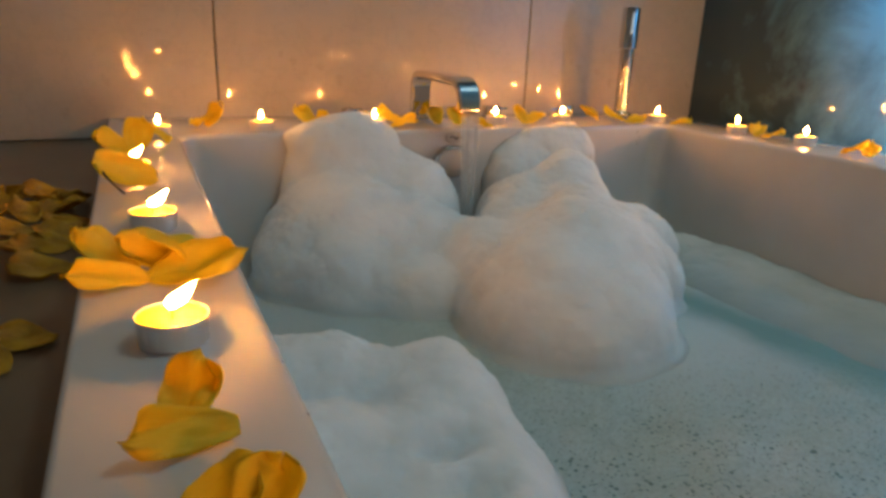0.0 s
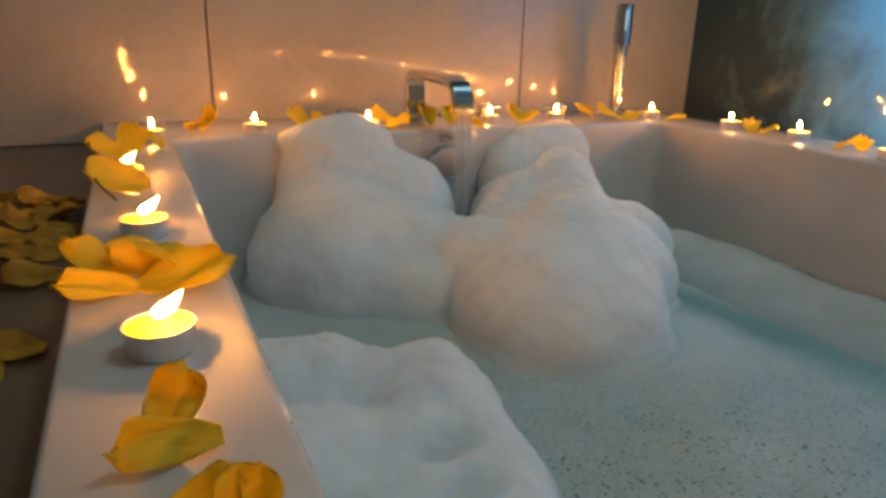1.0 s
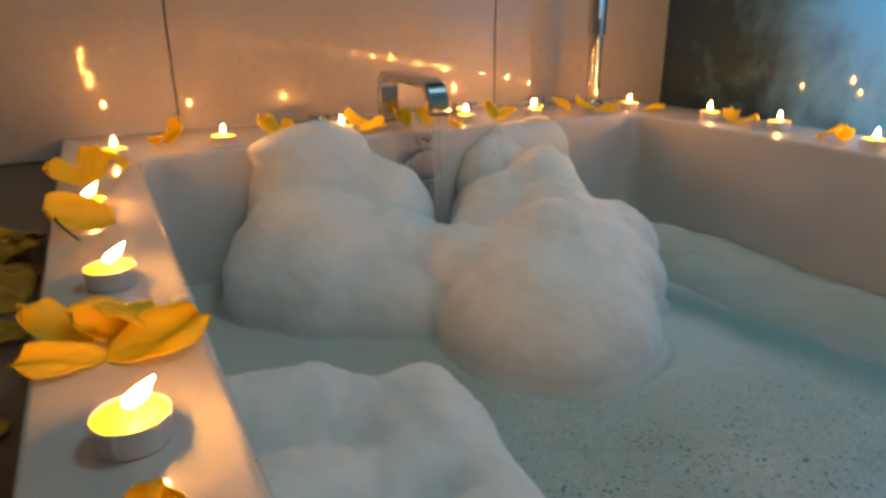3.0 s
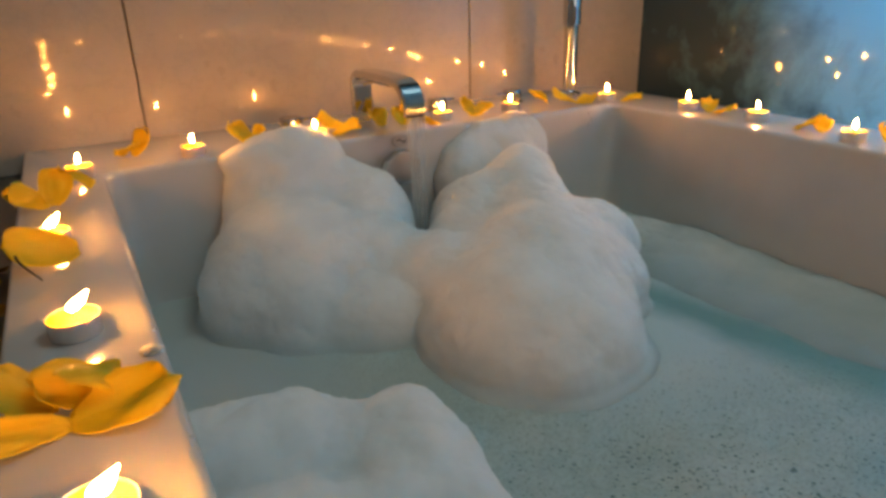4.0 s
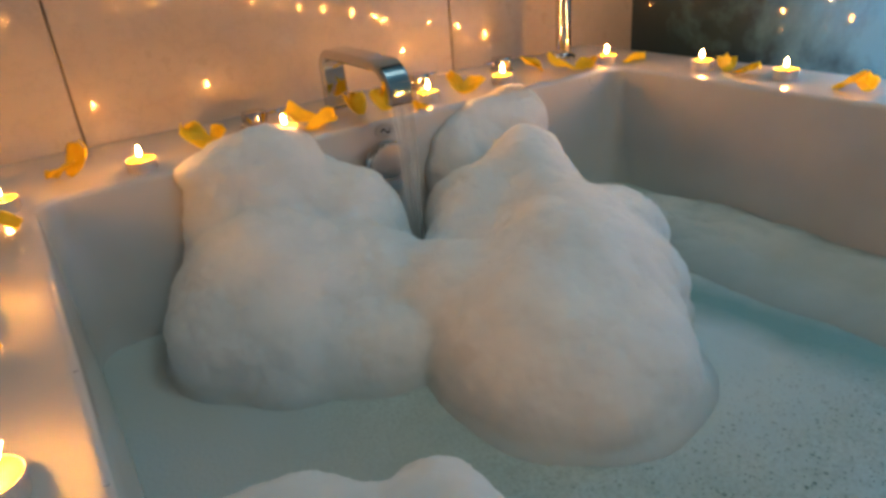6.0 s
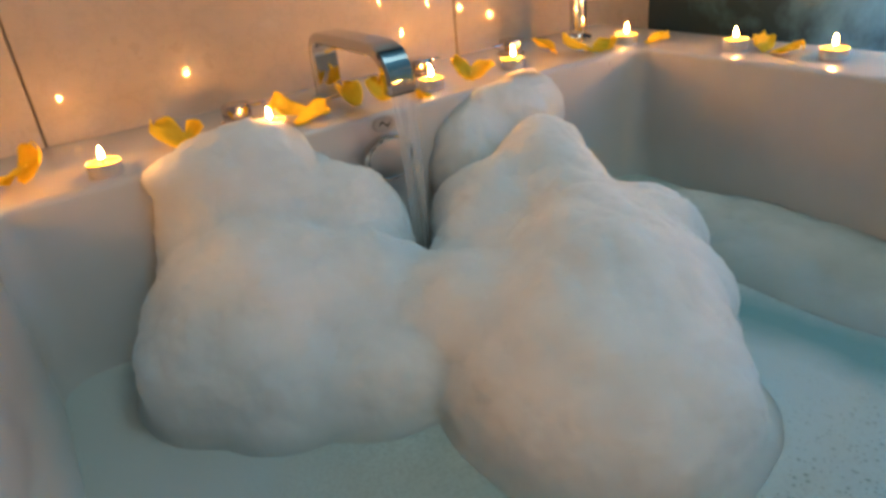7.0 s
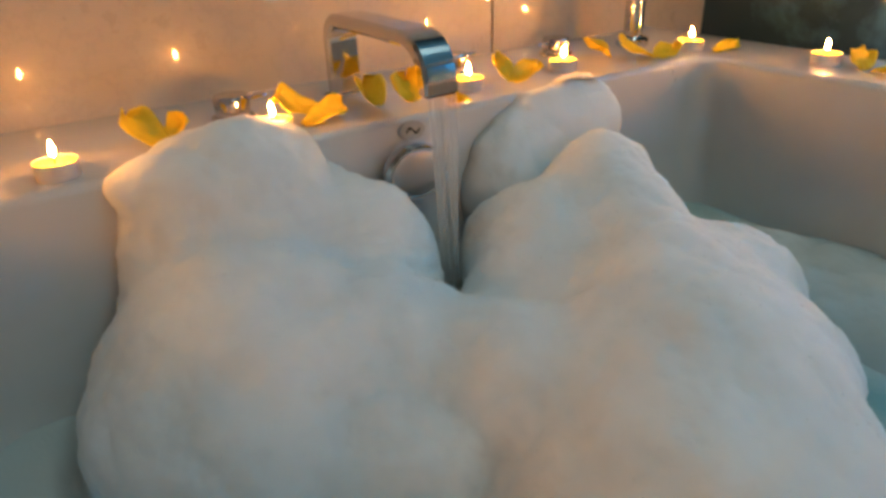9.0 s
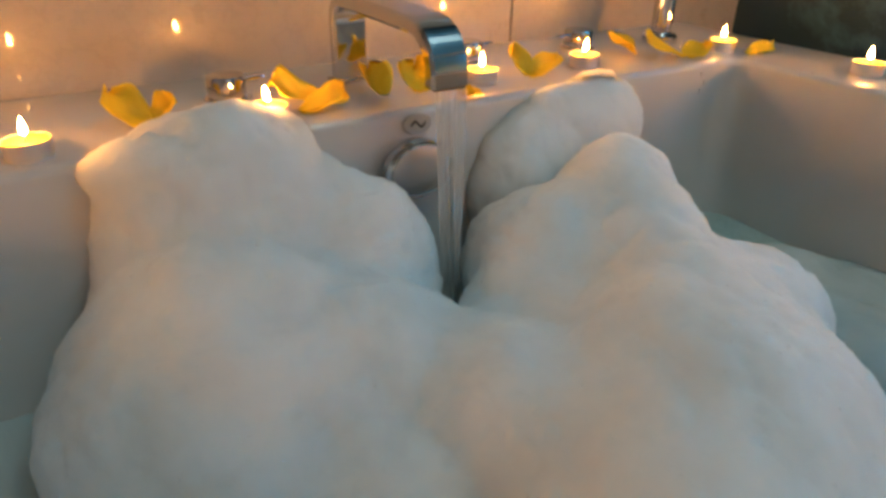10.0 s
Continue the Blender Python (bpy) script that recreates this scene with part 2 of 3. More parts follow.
# pits of two sizes where bubbles have burst, thickest down the middle
south = nt.nodes.new("ShaderNodeMapRange")
south.inputs["From Min"].default_value, south.inputs["From Max"].default_value = -0.50, -0.72
nt.links.new(sep.outputs["Y"], south.inputs["Value"])
east = nt.nodes.new("ShaderNodeMapRange")
east.inputs["From Min"].default_value, east.inputs["From Max"].default_value = 0.85, 0.50
east.inputs["To Min"].default_value = 0.15
nt.links.new(sep.outputs["X"], east.inputs["Value"])
amount = calc("MULTIPLY", south.outputs[0], east.outputs[0])
holes = 0.0
for size, gate in ((95, 0.36), (180, 0.31)):
    warp = tex(WATERM, "Noise", 160, 2)
    pit = tex(WATERM, "Voronoi", size)
    ragged = calc("MULTIPLY_ADD", warp.outputs[0], 0.16, pit.outputs["Distance"])
    hole = ramp(WATERM, ragged, grey((0.23, 1.0), (0.33, 0.0)))
    many = tex(WATERM, "Noise", 25, 3)
    hole = calc("MULTIPLY", hole, ramp(WATERM, many.outputs[0], grey((gate, 0.0), (gate + 0.16, 1.0))))
    holes = calc("MAXIMUM", hole, holes)
holes = calc("MULTIPLY", holes, amount)
feed(WATERM, "Base Color", blend(WATERM, holes, film, (0.06, 0.13, 0.12)))
bump(WATERM, calc("MULTIPLY_ADD", holes, -1.2, fine.outputs[0]), 0.3, 0.003)
STREAM = mat("running_water", (0.97, 0.98, 0.98), 0.05, 0, Transmission_Weight=0.8, IOR=1.33)
BUBBLE = mat("bubble_film", (0.97, 0.98, 0.98), 0.03, 1.0, Alpha=0.18)
DROPS = mat("clear_drops", (1, 1, 1), 0.02, 0, Transmission_Weight=1.0, IOR=1.33)
GLASS = mat("window_glass", (1, 1, 1), 0.0, 0, Transmission_Weight=1.0, IOR=1.45)
FRAME = mat("window_frame_paint", (0.75, 0.75, 0.73), 0.4)


# ---------------------------------------------------------------- mesh helpers
def mesh_ob(name, verts, faces, material, parent=None, smooth=True, label=""):
    me = bpy.data.meshes.new(name)
    me.from_pydata([tuple(v) for v in verts], [], faces)
    if smooth:
        me.shade_smooth()
    me.materials.append(material)
    me.validate()
    ob = new(name, me)
    ob.parent = parent
    if label:
        ob["label"] = label
    return ob


def part(name, bm, material, parent=None, label="", smooth=True):
    me = bpy.data.meshes.new(name)
    bmesh.ops.recalc_face_normals(bm, faces=bm.faces)
    bm.to_mesh(me)
    bm.free()
    if smooth:
        me.shade_smooth()
        me.set_sharp_from_angle(angle=radians(38))
    me.materials.append(material)
    ob = new(name, me)
    ob.parent = parent
    if label:
        ob["label"] = label
    return ob


def box(x0, x1, y0, y1, z0, z1, bevel=0.0, segs=2):
    bm = bmesh.new()
    bmesh.ops.create_cube(bm, size=1, matrix=Matrix.LocRotScale(((x0 + x1) / 2, (y0 + y1) / 2, (z0 + z1) / 2), None, (x1 - x0, y1 - y0, z1 - z0)))
    if bevel:
        bmesh.ops.bevel(bm, geom=bm.edges[:], offset=bevel, segments=segs, affect="EDGES", profile=0.5)
    return bm


def lathe(profile, segs=32, m=None):
    """A turned solid from (radius, height) pairs; radius 0 closes it."""
    bm = bmesh.new()
    rings = []
    for r, z in profile:
        if r < 1e-6:
            rings.append([bm.verts.new((0, 0, z))])
        else:
            rings.append([bm.verts.new((r * math.cos(2 * math.pi * k / segs), r * math.sin(2 * math.pi * k / segs), z)) for k in range(segs)])
    for a, b in zip(rings, rings[1:]):
        for k in range(segs):
            j = (k + 1) % segs
            if len(a) == 1 and len(b) > 1:
                bm.faces.new((a[0], b[j], b[k]))
            elif len(b) == 1 and len(a) > 1:
                bm.faces.new((a[k], a[j], b[0]))
            elif len(a) > 1:
                bm.faces.new((a[k], a[j], b[j], b[k]))
    if m is not None:
        bmesh.ops.transform(bm, matrix=m, verts=bm.verts)
    return bm


def empty(name, loc):
    ob = new(name)
    ob.location = loc
    return ob


def rounded_loop(x0, x1, y0, y1, r, z, n=8):
    pts = []
    for cx, cy, a0 in ((x1 - r, y1 - r, 0), (x0 + r, y1 - r, 90), (x0 + r, y0 + r, 180), (x1 - r, y0 + r, 270)):
        for k in range(n + 1):
            a = radians(a0 + 90 * k / n)
            pts.append((cx + r * math.cos(a), cy + r * math.sin(a), z))
    return pts


# ---------------------------------------------------------------- room
def slab(name, bm, material, label, category, kind="structure"):
    ob = part(name, bm, material, smooth=False)
    return tagged(ob, label, category, kind=kind)


slab("floor", box(WEST - 0.1, DARK + 0.1, SOUTH - 0.1, BACK + 0.1, -0.08, 0.0), FLOORM, "grey stone floor tiles of the bathroom", "floor")
slab("ceiling", box(WEST - 0.1, DARK + 0.1, SOUTH - 0.1, BACK + 0.1, CEIL, CEIL + 0.08), PAINT, "plain painted bathroom ceiling", "ceiling")
wall_back = slab("wall_back", box(WEST - 0.1, DARK + 0.1, BACK + 0.006, BACK + 0.12, 0.0, CEIL), GROUT, "back wall clad in large polished beige tiles", "wall")
wall_dark = slab("wall_dark", box(DARK, DARK + 0.1, SOUTH - 0.1, BACK + 0.006, 0.0, CEIL), DARKM, "dark glossy wall with blue-lit steam haze painted into its colour", "wall")
slab("wall_west", box(WEST - 0.1, WEST, SOUTH - 0.1, BACK + 0.006, 0.0, CEIL), PAINT, "plain light plaster wall", "wall")
bm = box(WEST, WIN_X0, SOUTH - 0.1, SOUTH, 0.0, CEIL)
for b in ((WIN_X1, DARK, 0.0, CEIL), (WIN_X0, WIN_X1, 0.0, WIN_Z0), (WIN_X0, WIN_X1, WIN_Z1, CEIL)):
    bmesh.ops.create_cube(bm, size=1, matrix=Matrix.LocRotScale(((b[0] + b[1]) / 2, SOUTH - 0.05, (b[2] + b[3]) / 2), None, (b[1] - b[0], 0.1, b[3] - b[2])))
slab("wall_south", bm, PAINT, "plain light plaster wall with an opening for the added window", "wall")
win = tagged(empty("window_1", ((WIN_X0 + WIN_X1) / 2, SOUTH - 0.06, WIN_Z0)), "unseen white framed window, added behind the camera for cool light", "window", kind="structure")
wx, wz = (WIN_X1 - WIN_X0) / 2, WIN_Z1 - WIN_Z0
for nm, b in (("frame_side", (-wx, -wx + 0.05, 0, wz)), ("frame_side", (wx - 0.05, wx, 0, wz)), ("frame_rail", (-wx + 0.05, wx - 0.05, 0, 0.05)), ("frame_rail", (-wx + 0.05, wx - 0.05, wz - 0.05, wz))):
    part(nm, box(b[0], b[1], -0.025, 0.025, b[2], b[3], 0.004), FRAME, win)
pane = part("pane", box(-wx + 0.05, wx - 0.05, -0.004, 0.004, 0.05, wz - 0.05), GLASS, win)
pane.visible_shadow = False

fix = tagged(empty("ceiling_light", (0.94, -0.80, CEIL)), "unseen round ceiling light, added for the cool light from above", "lamp")
part("housing", lathe([(0.30, -0.045), (0.312, -0.05), (0.325, -0.045), (0.33, 0.0), (0.30, 0.0), (0.30, -0.045)], 48), FRAME, fix)

# housing added for the unseen blue lamp
bar = tagged(empty("led_bar", (DARK, -0.66, 1.235)), "unseen slim wall bar, added as source of the blue light", "lamp")
part("bar_housing", box(-0.075, -0.001, -0.47, 0.47, -0.014, 0.014, 0.003), FRAME, bar)

# stone ledge round the tub
ledge = tagged(empty("stone_ledge", (TUB_X0, BACK, 0)), "grey-brown stone ledge built round the bathtub", "ledge", kind="structure")


def ledge_part(x0, x1, y0, y1):
    p = part("slab", box(x0 - TUB_X0, x1 - TUB_X0, y0 - BACK, y1 - BACK, 0.002, DECK, 0.003), STONE, ledge)
    return p


ledge_part(-0.62, TUB_X0 - 0.001, -3.1, BACK + 0.002)
ledge_part(TUB_X1 + 0.001, DARK - 0.001, -3.1, BACK + 0.002)
ledge_part(TUB_X0, TUB_X1, -3.1, TUB_Y0 - 0.001)

# ---------------------------------------------------------------- bathtub
tub = tagged(empty("bathtub", (0.5, -1.3, 0.0)), "white rectangular built-in bathtub with a flat broad rim", "bathtub")


def loft(loops, close_start=True, close_end=True):
    bm = bmesh.new()
    rings = [[bm.verts.new(p) for p in loop] for loop in loops]
    n = len(rings[0])
    for a, b in zip(rings, rings[1:]):
        for k in range(n):
            bm.faces.new((a[k], a[(k + 1) % n], b[(k + 1) % n], b[k]))
    if close_start:
        bm.faces.new(rings[0][::-1])
    if close_end:
        bm.faces.new(rings[-1])
    return bm


loops = [rounded_loop(TUB_X0, TUB_X1, TUB_Y0, BACK + 0.0015, 0.012, 0.004)]
for k in range(5):          # outer edge
    a = radians(90 * k / 4)
    d = 0.005 * (1 - math.cos(a))
    loops.append(rounded_loop(TUB_X0 + d, TUB_X1 - d, TUB_Y0 + d, BACK + 0.0015 - d, 0.012, RIM - 0.005 + 0.005 * math.sin(a)))
for k in range(6):          # inner edge
    a = radians(90 * k / 5)
    d = 0.009 * math.sin(a)
    loops.append(rounded_loop(-0.009 + d, IN_X1 + 0.009 - d, IN_Y0 - 0.009 + d, 0.009 - d, 0.035, RIM - 0.009 + 0.009 * math.cos(a)))
for z, d, r in ((0.50, 0.002, 0.04), (0.40, 0.006, 0.045), (0.28, 0.012, 0.055), (0.2, 0.02, 0.07), (0.14, 0.045, 0.09), (0.12, 0.085, 0.1)):
    loops.append(rounded_loop(d, IN_X1 - d, IN_Y0 + d, -d, r, z))
bm = loft(loops)
bmesh.ops.translate(bm, vec=(-0.5, 1.3, 0), verts=bm.verts)
part("shell", bm, TUB, tub)

# round badge and overflow cap on the inside of the tub's end
BADGE = pose(0.485 - 0.5, -0.0015 + 1.3, 0.545, 90) @ Matrix.Diagonal((1.12, 0.74, 1.0, 1.0))
part("badge", lathe([(0, 0.0), (0.0155, 0.0), (0.0155, 0.002), (0.0145, 0.0032), (0.0, 0.0034)], 32, BADGE), STEEL, tub, "small round steel badge")
pts = [(-0.008 + 0.016 * k / 20, 0.0042 * math.sin(2 * math.pi * (k / 20 * 1.15 - 0.08))) for k in range(21)]
bm = bmesh.new()
up, lo = [], []
for k, (x, y) in enumerate(pts):
    up.append((bm.verts.new((x, y + 0.0021, 0.0036)), bm.verts.new((x, y + 0.0021, 0.0042))))
    lo.append((bm.verts.new((x, y - 0.0021, 0.0036)), bm.verts.new((x, y - 0.0021, 0.0042))))
for k in range(20):
    bm.faces.new((up[k][1], up[k + 1][1], lo[k + 1][1], lo[k][1]))
    bm.faces.new((up[k][0], up[k + 1][0], up[k + 1][1], up[k][1]))
    bm.faces.new((lo[k][0], lo[k][1], lo[k + 1][1], lo[k + 1][0]))
bmesh.ops.transform(bm, matrix=BADGE, verts=bm.verts)
part("mark", bm, BLACK, tub, "dark wavy mark")
CAP = pose(0.480 - 0.5, -0.002 + 1.3, 0.500, 90) @ Matrix.Diagonal((1.0, 0.80, 1.0, 1.0))
part("overflow_cap", lathe([(0, 0.0), (0.035, 0.0), (0.039, 0.004), (0.041, 0.012), (0.040, 0.018), (0.037, 0.0215), (0.034, 0.0215), (0.033, 0.0195)], 56, CAP), CHROME, tub, "round chrome overflow cap")
part("cap_face", lathe([(0.033, 0.0195), (0.030, 0.0205), (0.015, 0.0215), (0.0, 0.022)], 56, CAP), STEEL, tub, "brushed face of the overflow cap")

# ---------------------------------------------------------------- bath water
bm = bmesh.new()
bmesh.ops.create_grid(bm, x_segments=60, y_segments=120, size=0.5, matrix=Matrix.LocRotScale((IN_X1 / 2, IN_Y0 / 2, WATER), None, (IN_X1 - 0.018, -IN_Y0 - 0.018, 1)))
for v in bm.verts:
    v.co.z += 0.003 * noise.noise(Vector((v.co.x * 9, v.co.y * 9, 0.3)))
tagged(part("water", bm, WATERM), "milky green-blue bath water under a pitted bubble film", "water", kind="structure")


# ---------------------------------------------------------------- foam
def surface_net(f, origin, step):
    """The surface f = 0 of a grid of values, as vertices and quads (naive surface nets)."""
    inside = f < 0
    corners = [(a, b, c) for a in (0, 1) for b in (0, 1) for c in (0, 1)]
    nx, ny, nz = (s - 1 for s in f.shape)
    pick = lambda g, o: g[o[0]:o[0] + nx, o[1]:o[1] + ny, o[2]:o[2] + nz]
    count = sum(pick(inside, o).astype(np.int8) for o in corners)
    cells = (count > 0) & (count < 8)
    idx = np.argwhere(cells)
    num = -np.ones(cells.shape, dtype=np.int64)
    num[cells] = np.arange(len(idx))
    acc, cnt = np.zeros((len(idx), 3)), np.zeros(len(idx))
    for a in corners:
        for ax in range(3):
            if a[ax]:
                continue
            b = list(a)
            b[ax] = 1
            fa = f[tuple((idx + a).T)]
            fb = f[tuple((idx + b).T)]
            cross = (fa < 0) != (fb < 0)
            t = np.where(cross, fa / np.where(cross, fa - fb, 1), 0)
            p = np.tile(np.array(a, float), (len(idx), 1))
            p[:, ax] = t
            acc[cross] += p[cross]
            cnt[cross] += 1
    verts = (idx + acc / cnt[:, None]) * step + origin
    quads = []
    for ax in range(3):
        u, v = (ax + 1) % 3, (ax + 2) % 3
        lo_ = [slice(None)] * 3
        hi_ = [slice(None)] * 3
        lo_[ax], hi_[ax] = slice(0, -1), slice(1, None)
        change = inside[tuple(lo_)] != inside[tuple(hi_)]
        e = np.argwhere(change)
        ok = (e[:, u] > 0) & (e[:, v] > 0) & (e[:, u] < f.shape[u] - 1) & (e[:, v] < f.shape[v] - 1)
        e = e[ok]
        du, dv = np.zeros(3, int), np.zeros(3, int)
        du[u], dv[v] = 1, 1
        q = np.stack([num[tuple((e - du - dv).T)], num[tuple((e - dv).T)], num[tuple(e.T)], num[tuple((e - du).T)]], 1)
        flip = ~inside[tuple(e.T)]
        q[flip] = q[flip][:, ::-1]
        quads.append(q)
    return verts, np.concatenate(quads)


# each lump: centre x, y, z and radii along x, y, z
LEFT_MOUND = [
    (0.235, -0.105, 0.375, 0.135, 0.155, 0.135), (0.284, -0.005, 0.465, 0.115, 0.085, 0.115), (0.232, -0.006, 0.553, 0.040, 0.018, 0.009), (0.225, -0.010, 0.45, 0.06, 0.024, 0.10), (0.29, 0.012, 0.562, 0.075, 0.04, 0.022),
    (0.345, -0.17, 0.375, 0.10, 0.10, 0.10), (0.150, -0.135, 0.365, 0.070, 0.10, 0.085), (0.215, -0.225, 0.355, 0.07, 0.07, 0.075), (0.388, -0.05, 0.415, 0.092, 0.08, 0.107),
]
RIGHT_MOUND = [
    (0.475, -0.42, 0.355, 0.155, 0.165, 0.12), (0.545, -0.35, 0.375, 0.13, 0.14, 0.125), (0.61, -0.26, 0.395, 0.09, 0.12, 0.105),
    (0.677, -0.115, 0.45, 0.076, 0.065, 0.088), (0.605, -0.12, 0.41, 0.075, 0.075, 0.085), (0.52, -0.19, 0.395, 0.08, 0.085, 0.066), (0.65, -0.17, 0.41, 0.085, 0.09, 0.10), (0.69, -0.28, 0.375, 0.095, 0.09, 0.094), (0.645, -0.37, 0.362, 0.070, 0.085, 0.080),
    (0.42, -0.27, 0.375, 0.08, 0.10, 0.092), (0.555, -0.12, 0.395, 0.065, 0.10, 0.098),
]
BETWEEN = [(0.31, -0.255, 0.352, 0.085, 0.085, 0.072)]
REAR_MOUND = [(0.745, 0.002, 0.490, 0.055, 0.045, 0.060), (0.68, 0.0, 0.48, 0.09, 0.045, 0.086), (0.75, 0.005, 0.50, 0.06, 0.045, 0.064), (0.60, -0.012, 0.44, 0.055, 0.045, 0.09), (0.62, -0.03, 0.43, 0.06, 0.045, 0.085)]
SIDE_RAFT = [(0.865, -0.20, 0.318, 0.095, 0.085, 0.065), (0.93, -0.27, 0.310, 0.11, 0.11, 0.058), (0.870, -0.32, 0.308, 0.12, 0.11, 0.054), (0.92, -0.40, 0.306, 0.13, 0.12, 0.054), (0.875, -0.47, 0.306, 0.13, 0.13, 0.049),
             (0.94, -0.55, 0.306, 0.13, 0.13, 0.050), (0.885, -0.64, 0.306, 0.13, 0.14, 0.044), (0.94, -0.74, 0.306, 0.13, 0.16, 0.047), (0.895, -0.86, 0.306, 0.14, 0.17, 0.043), (0.93, -1.02, 0.306, 0.14, 0.19, 0.043)]
NEAR_RAFT = [
    (0.225, -0.525, 0.355, 0.048, 0.052, 0.050), (0.21, -0.60, 0.350, 0.065, 0.075, 0.060), (0.11, -0.50, 0.345, 0.095, 0.09, 0.064), (0.03, -0.47, 0.34, 0.085, 0.085, 0.064),
    (0.17, -0.69, 0.340, 0.10, 0.095, 0.060), (0.05, -0.64, 0.340, 0.10, 0.09, 0.068), (0.15, -0.80, 0.338, 0.105, 0.10, 0.055),
    (0.04, -0.84, 0.338, 0.10, 0.10, 0.058), (0.13, -0.95, 0.337, 0.11, 0.10, 0.050),
]
DENTS = [(0.168, -0.69, 0.398, 0.036, 0.024, 0.026), (0.13, -0.58, 0.425, 0.05, 0.03, 0.025), (0.168, -0.755, 0.396, 0.034, 0.024, 0.025), (0.09, -0.70, 0.413, 0.034, 0.028, 0.020), (0.185, -0.63, 0.412, 0.016, 0.045, 0.018), (0.10, -0.80, 0.398, 0.03, 0.026, 0.018)]


def foam(name, lumps, label, material=FOAM, step=0.004, k=0.013, rough=1.0, seed=3, dents=(), meet=0.03):
    a = np.array(lumps)
    lo_ = (a[:, :3] - a[:, 3:]).min(0) - 0.045
    hi_ = (a[:, :3] + a[:, 3:]).max(0) + 0.045
    lo_ = np.maximum(lo_, (-0.03, -1.3, WATER - 0.02))
    hi_ = np.minimum(hi_, (IN_X1 + 0.03, 0.09, 0.66))
    shape = tuple(int(v) for v in np.ceil((hi_ - lo_) / step) + 1)
    gx, gy, gz = (lo_[i] + step * np.arange(shape[i]) for i in range(3))
    X, Y, Z = np.meshgrid(gx, gy, gz, indexing="ij")
    total = 0
    for cx, cy, cz, rx, ry, rz in lumps:
        q = np.sqrt(((X - cx) / rx) ** 2 + ((Y - cy) / ry) ** 2 + ((Z - cz) / rz) ** 2)
        total = total + np.exp(-(q - 1) * min(rx, ry, rz) / k)
    f = -k * np.log(total + 1e-30) + 0.0058
    for cx, cy, cz, rx, ry, rz in dents:
        q = np.sqrt(((X - cx) / rx) ** 2 + ((Y - cy) / ry) ** 2 + ((Z - cz) / rz) ** 2)
        f = 0.006 * np.logaddexp(f / 0.006, -(q - 1) * min(rx, ry, rz) / 0.006)
    # the wet foot where the heap spreads out over the water
    gap = 9.0
    for cx, cy, cz, rx, ry, rz in lumps:
        k0 = np.sqrt(((X - cx) / rx) ** 2 + ((Y - cy) / ry) ** 2 + ((Z - cz) / rz) ** 2) + 1e-9
        k1 = np.sqrt(((X - cx) / rx ** 2) ** 2 + ((Y - cy) / ry ** 2) ** 2 + ((Z - cz) / rz ** 2) ** 2) + 1e-9
        gap = np.minimum(gap, k0 * (k0 - 1) / k1)
    foot = np.clip(1 - gap / meet, 0, 1)
    pool = Z - (WATER - 0.007) - 0.13 * meet * foot ** 2
    f = -0.007 * np.logaddexp(-f / 0.007, -pool / 0.007)
    # the tub's walls and rim
    wall = np.maximum.reduce([Y - 0.002, 0.002 - X, X - (IN_X1 - 0.003)])
    over = np.maximum(RIM + 0.001 - Z, Y - 0.055)
    f = np.maximum(f, np.minimum(wall, over))
    f[:, :, 0] = np.maximum(f[:, :, 0], 0.001)
    f[0], f[-1] = np.maximum(f[0], 0.001), np.maximum(f[-1], 0.001)
    f[:, 0], f[:, -1] = np.maximum(f[:, 0], 0.001), np.maximum(f[:, -1], 0.001)
    f[:, :, -1] = np.maximum(f[:, :, -1], 0.001)
    verts, quads = surface_net(f, lo_, step)
    ob = mesh_ob(name, verts.tolist(), quads.tolist(), material)
    me = ob.data
    off = Vector((seed * 3.1, seed * 1.7, seed * 0.9))
    moved = []
    for v in me.vertices:
        p = v.co
        q = p + off
        swell = noise.noise(q * 11)
        d = 0.008 * swell + 0.0085 * abs(noise.noise(q * 16)) + 0.0030 * abs(noise.noise(q * 33)) + 0.0015 * noise.noise(q * 58) + 0.0012 * noise.noise(q * 110) + 0.0010 * noise.noise(q * 190) - 0.0030
        p = p + v.normal * d * rough * min(1.0, max(0.15, (p.z - WATER) / 0.03))
        if p.z < RIM or p.y < 0:
            p.y = min(p.y, 0.0015)
            p.x = min(max(p.x, 0.0015), IN_X1 - 0.002)
        else:
            p.z = max(p.z, RIM + 0.0008)
        moved.append(p)
    for v, p in zip(me.vertices, moved):
        v.co = p
    me.update()
    return tagged(ob, label, "foam", kind="stuff")


heap = foam("bath_foam", LEFT_MOUND + RIGHT_MOUND + BETWEEN, "tall white mounds of bath foam heaped under the faucet", meet=0.06)
foam("bath_foam", REAR_MOUND, "rounded bank of white bath foam against the tub's end", seed=5)
foam("bath_foam", NEAR_RAFT, "low dented raft of white bath foam beside the rim", seed=11, dents=DENTS)
foam("bath_foam", SIDE_RAFT, "low bank of thin wet foam along the tub's side, its shade painted in", SHADED_FOAM, k=0.012, rough=1.0, seed=6, meet=0.03)

# single large bubbles that catch the light
rng = random.Random(21)
bm = bmesh.new()
src = heap.data.vertices
placed = 0
while placed < 300:
    v = src[rng.randrange(len(src))]
    if v.normal.z < 0.05 or v.co.y > -0.03:
        continue
    near_fall = (v.co - Vector((0.44, -0.2, 0.45))).length < 0.09
    if not near_fall and rng.random() > 0.35:
        continue
    r = rng.uniform(0.0008, 0.0015)
    bmesh.ops.create_icosphere(bm, subdivisions=2, radius=r, matrix=Matrix.Translation(v.co + v.normal * r * 0.7))
    placed += 1
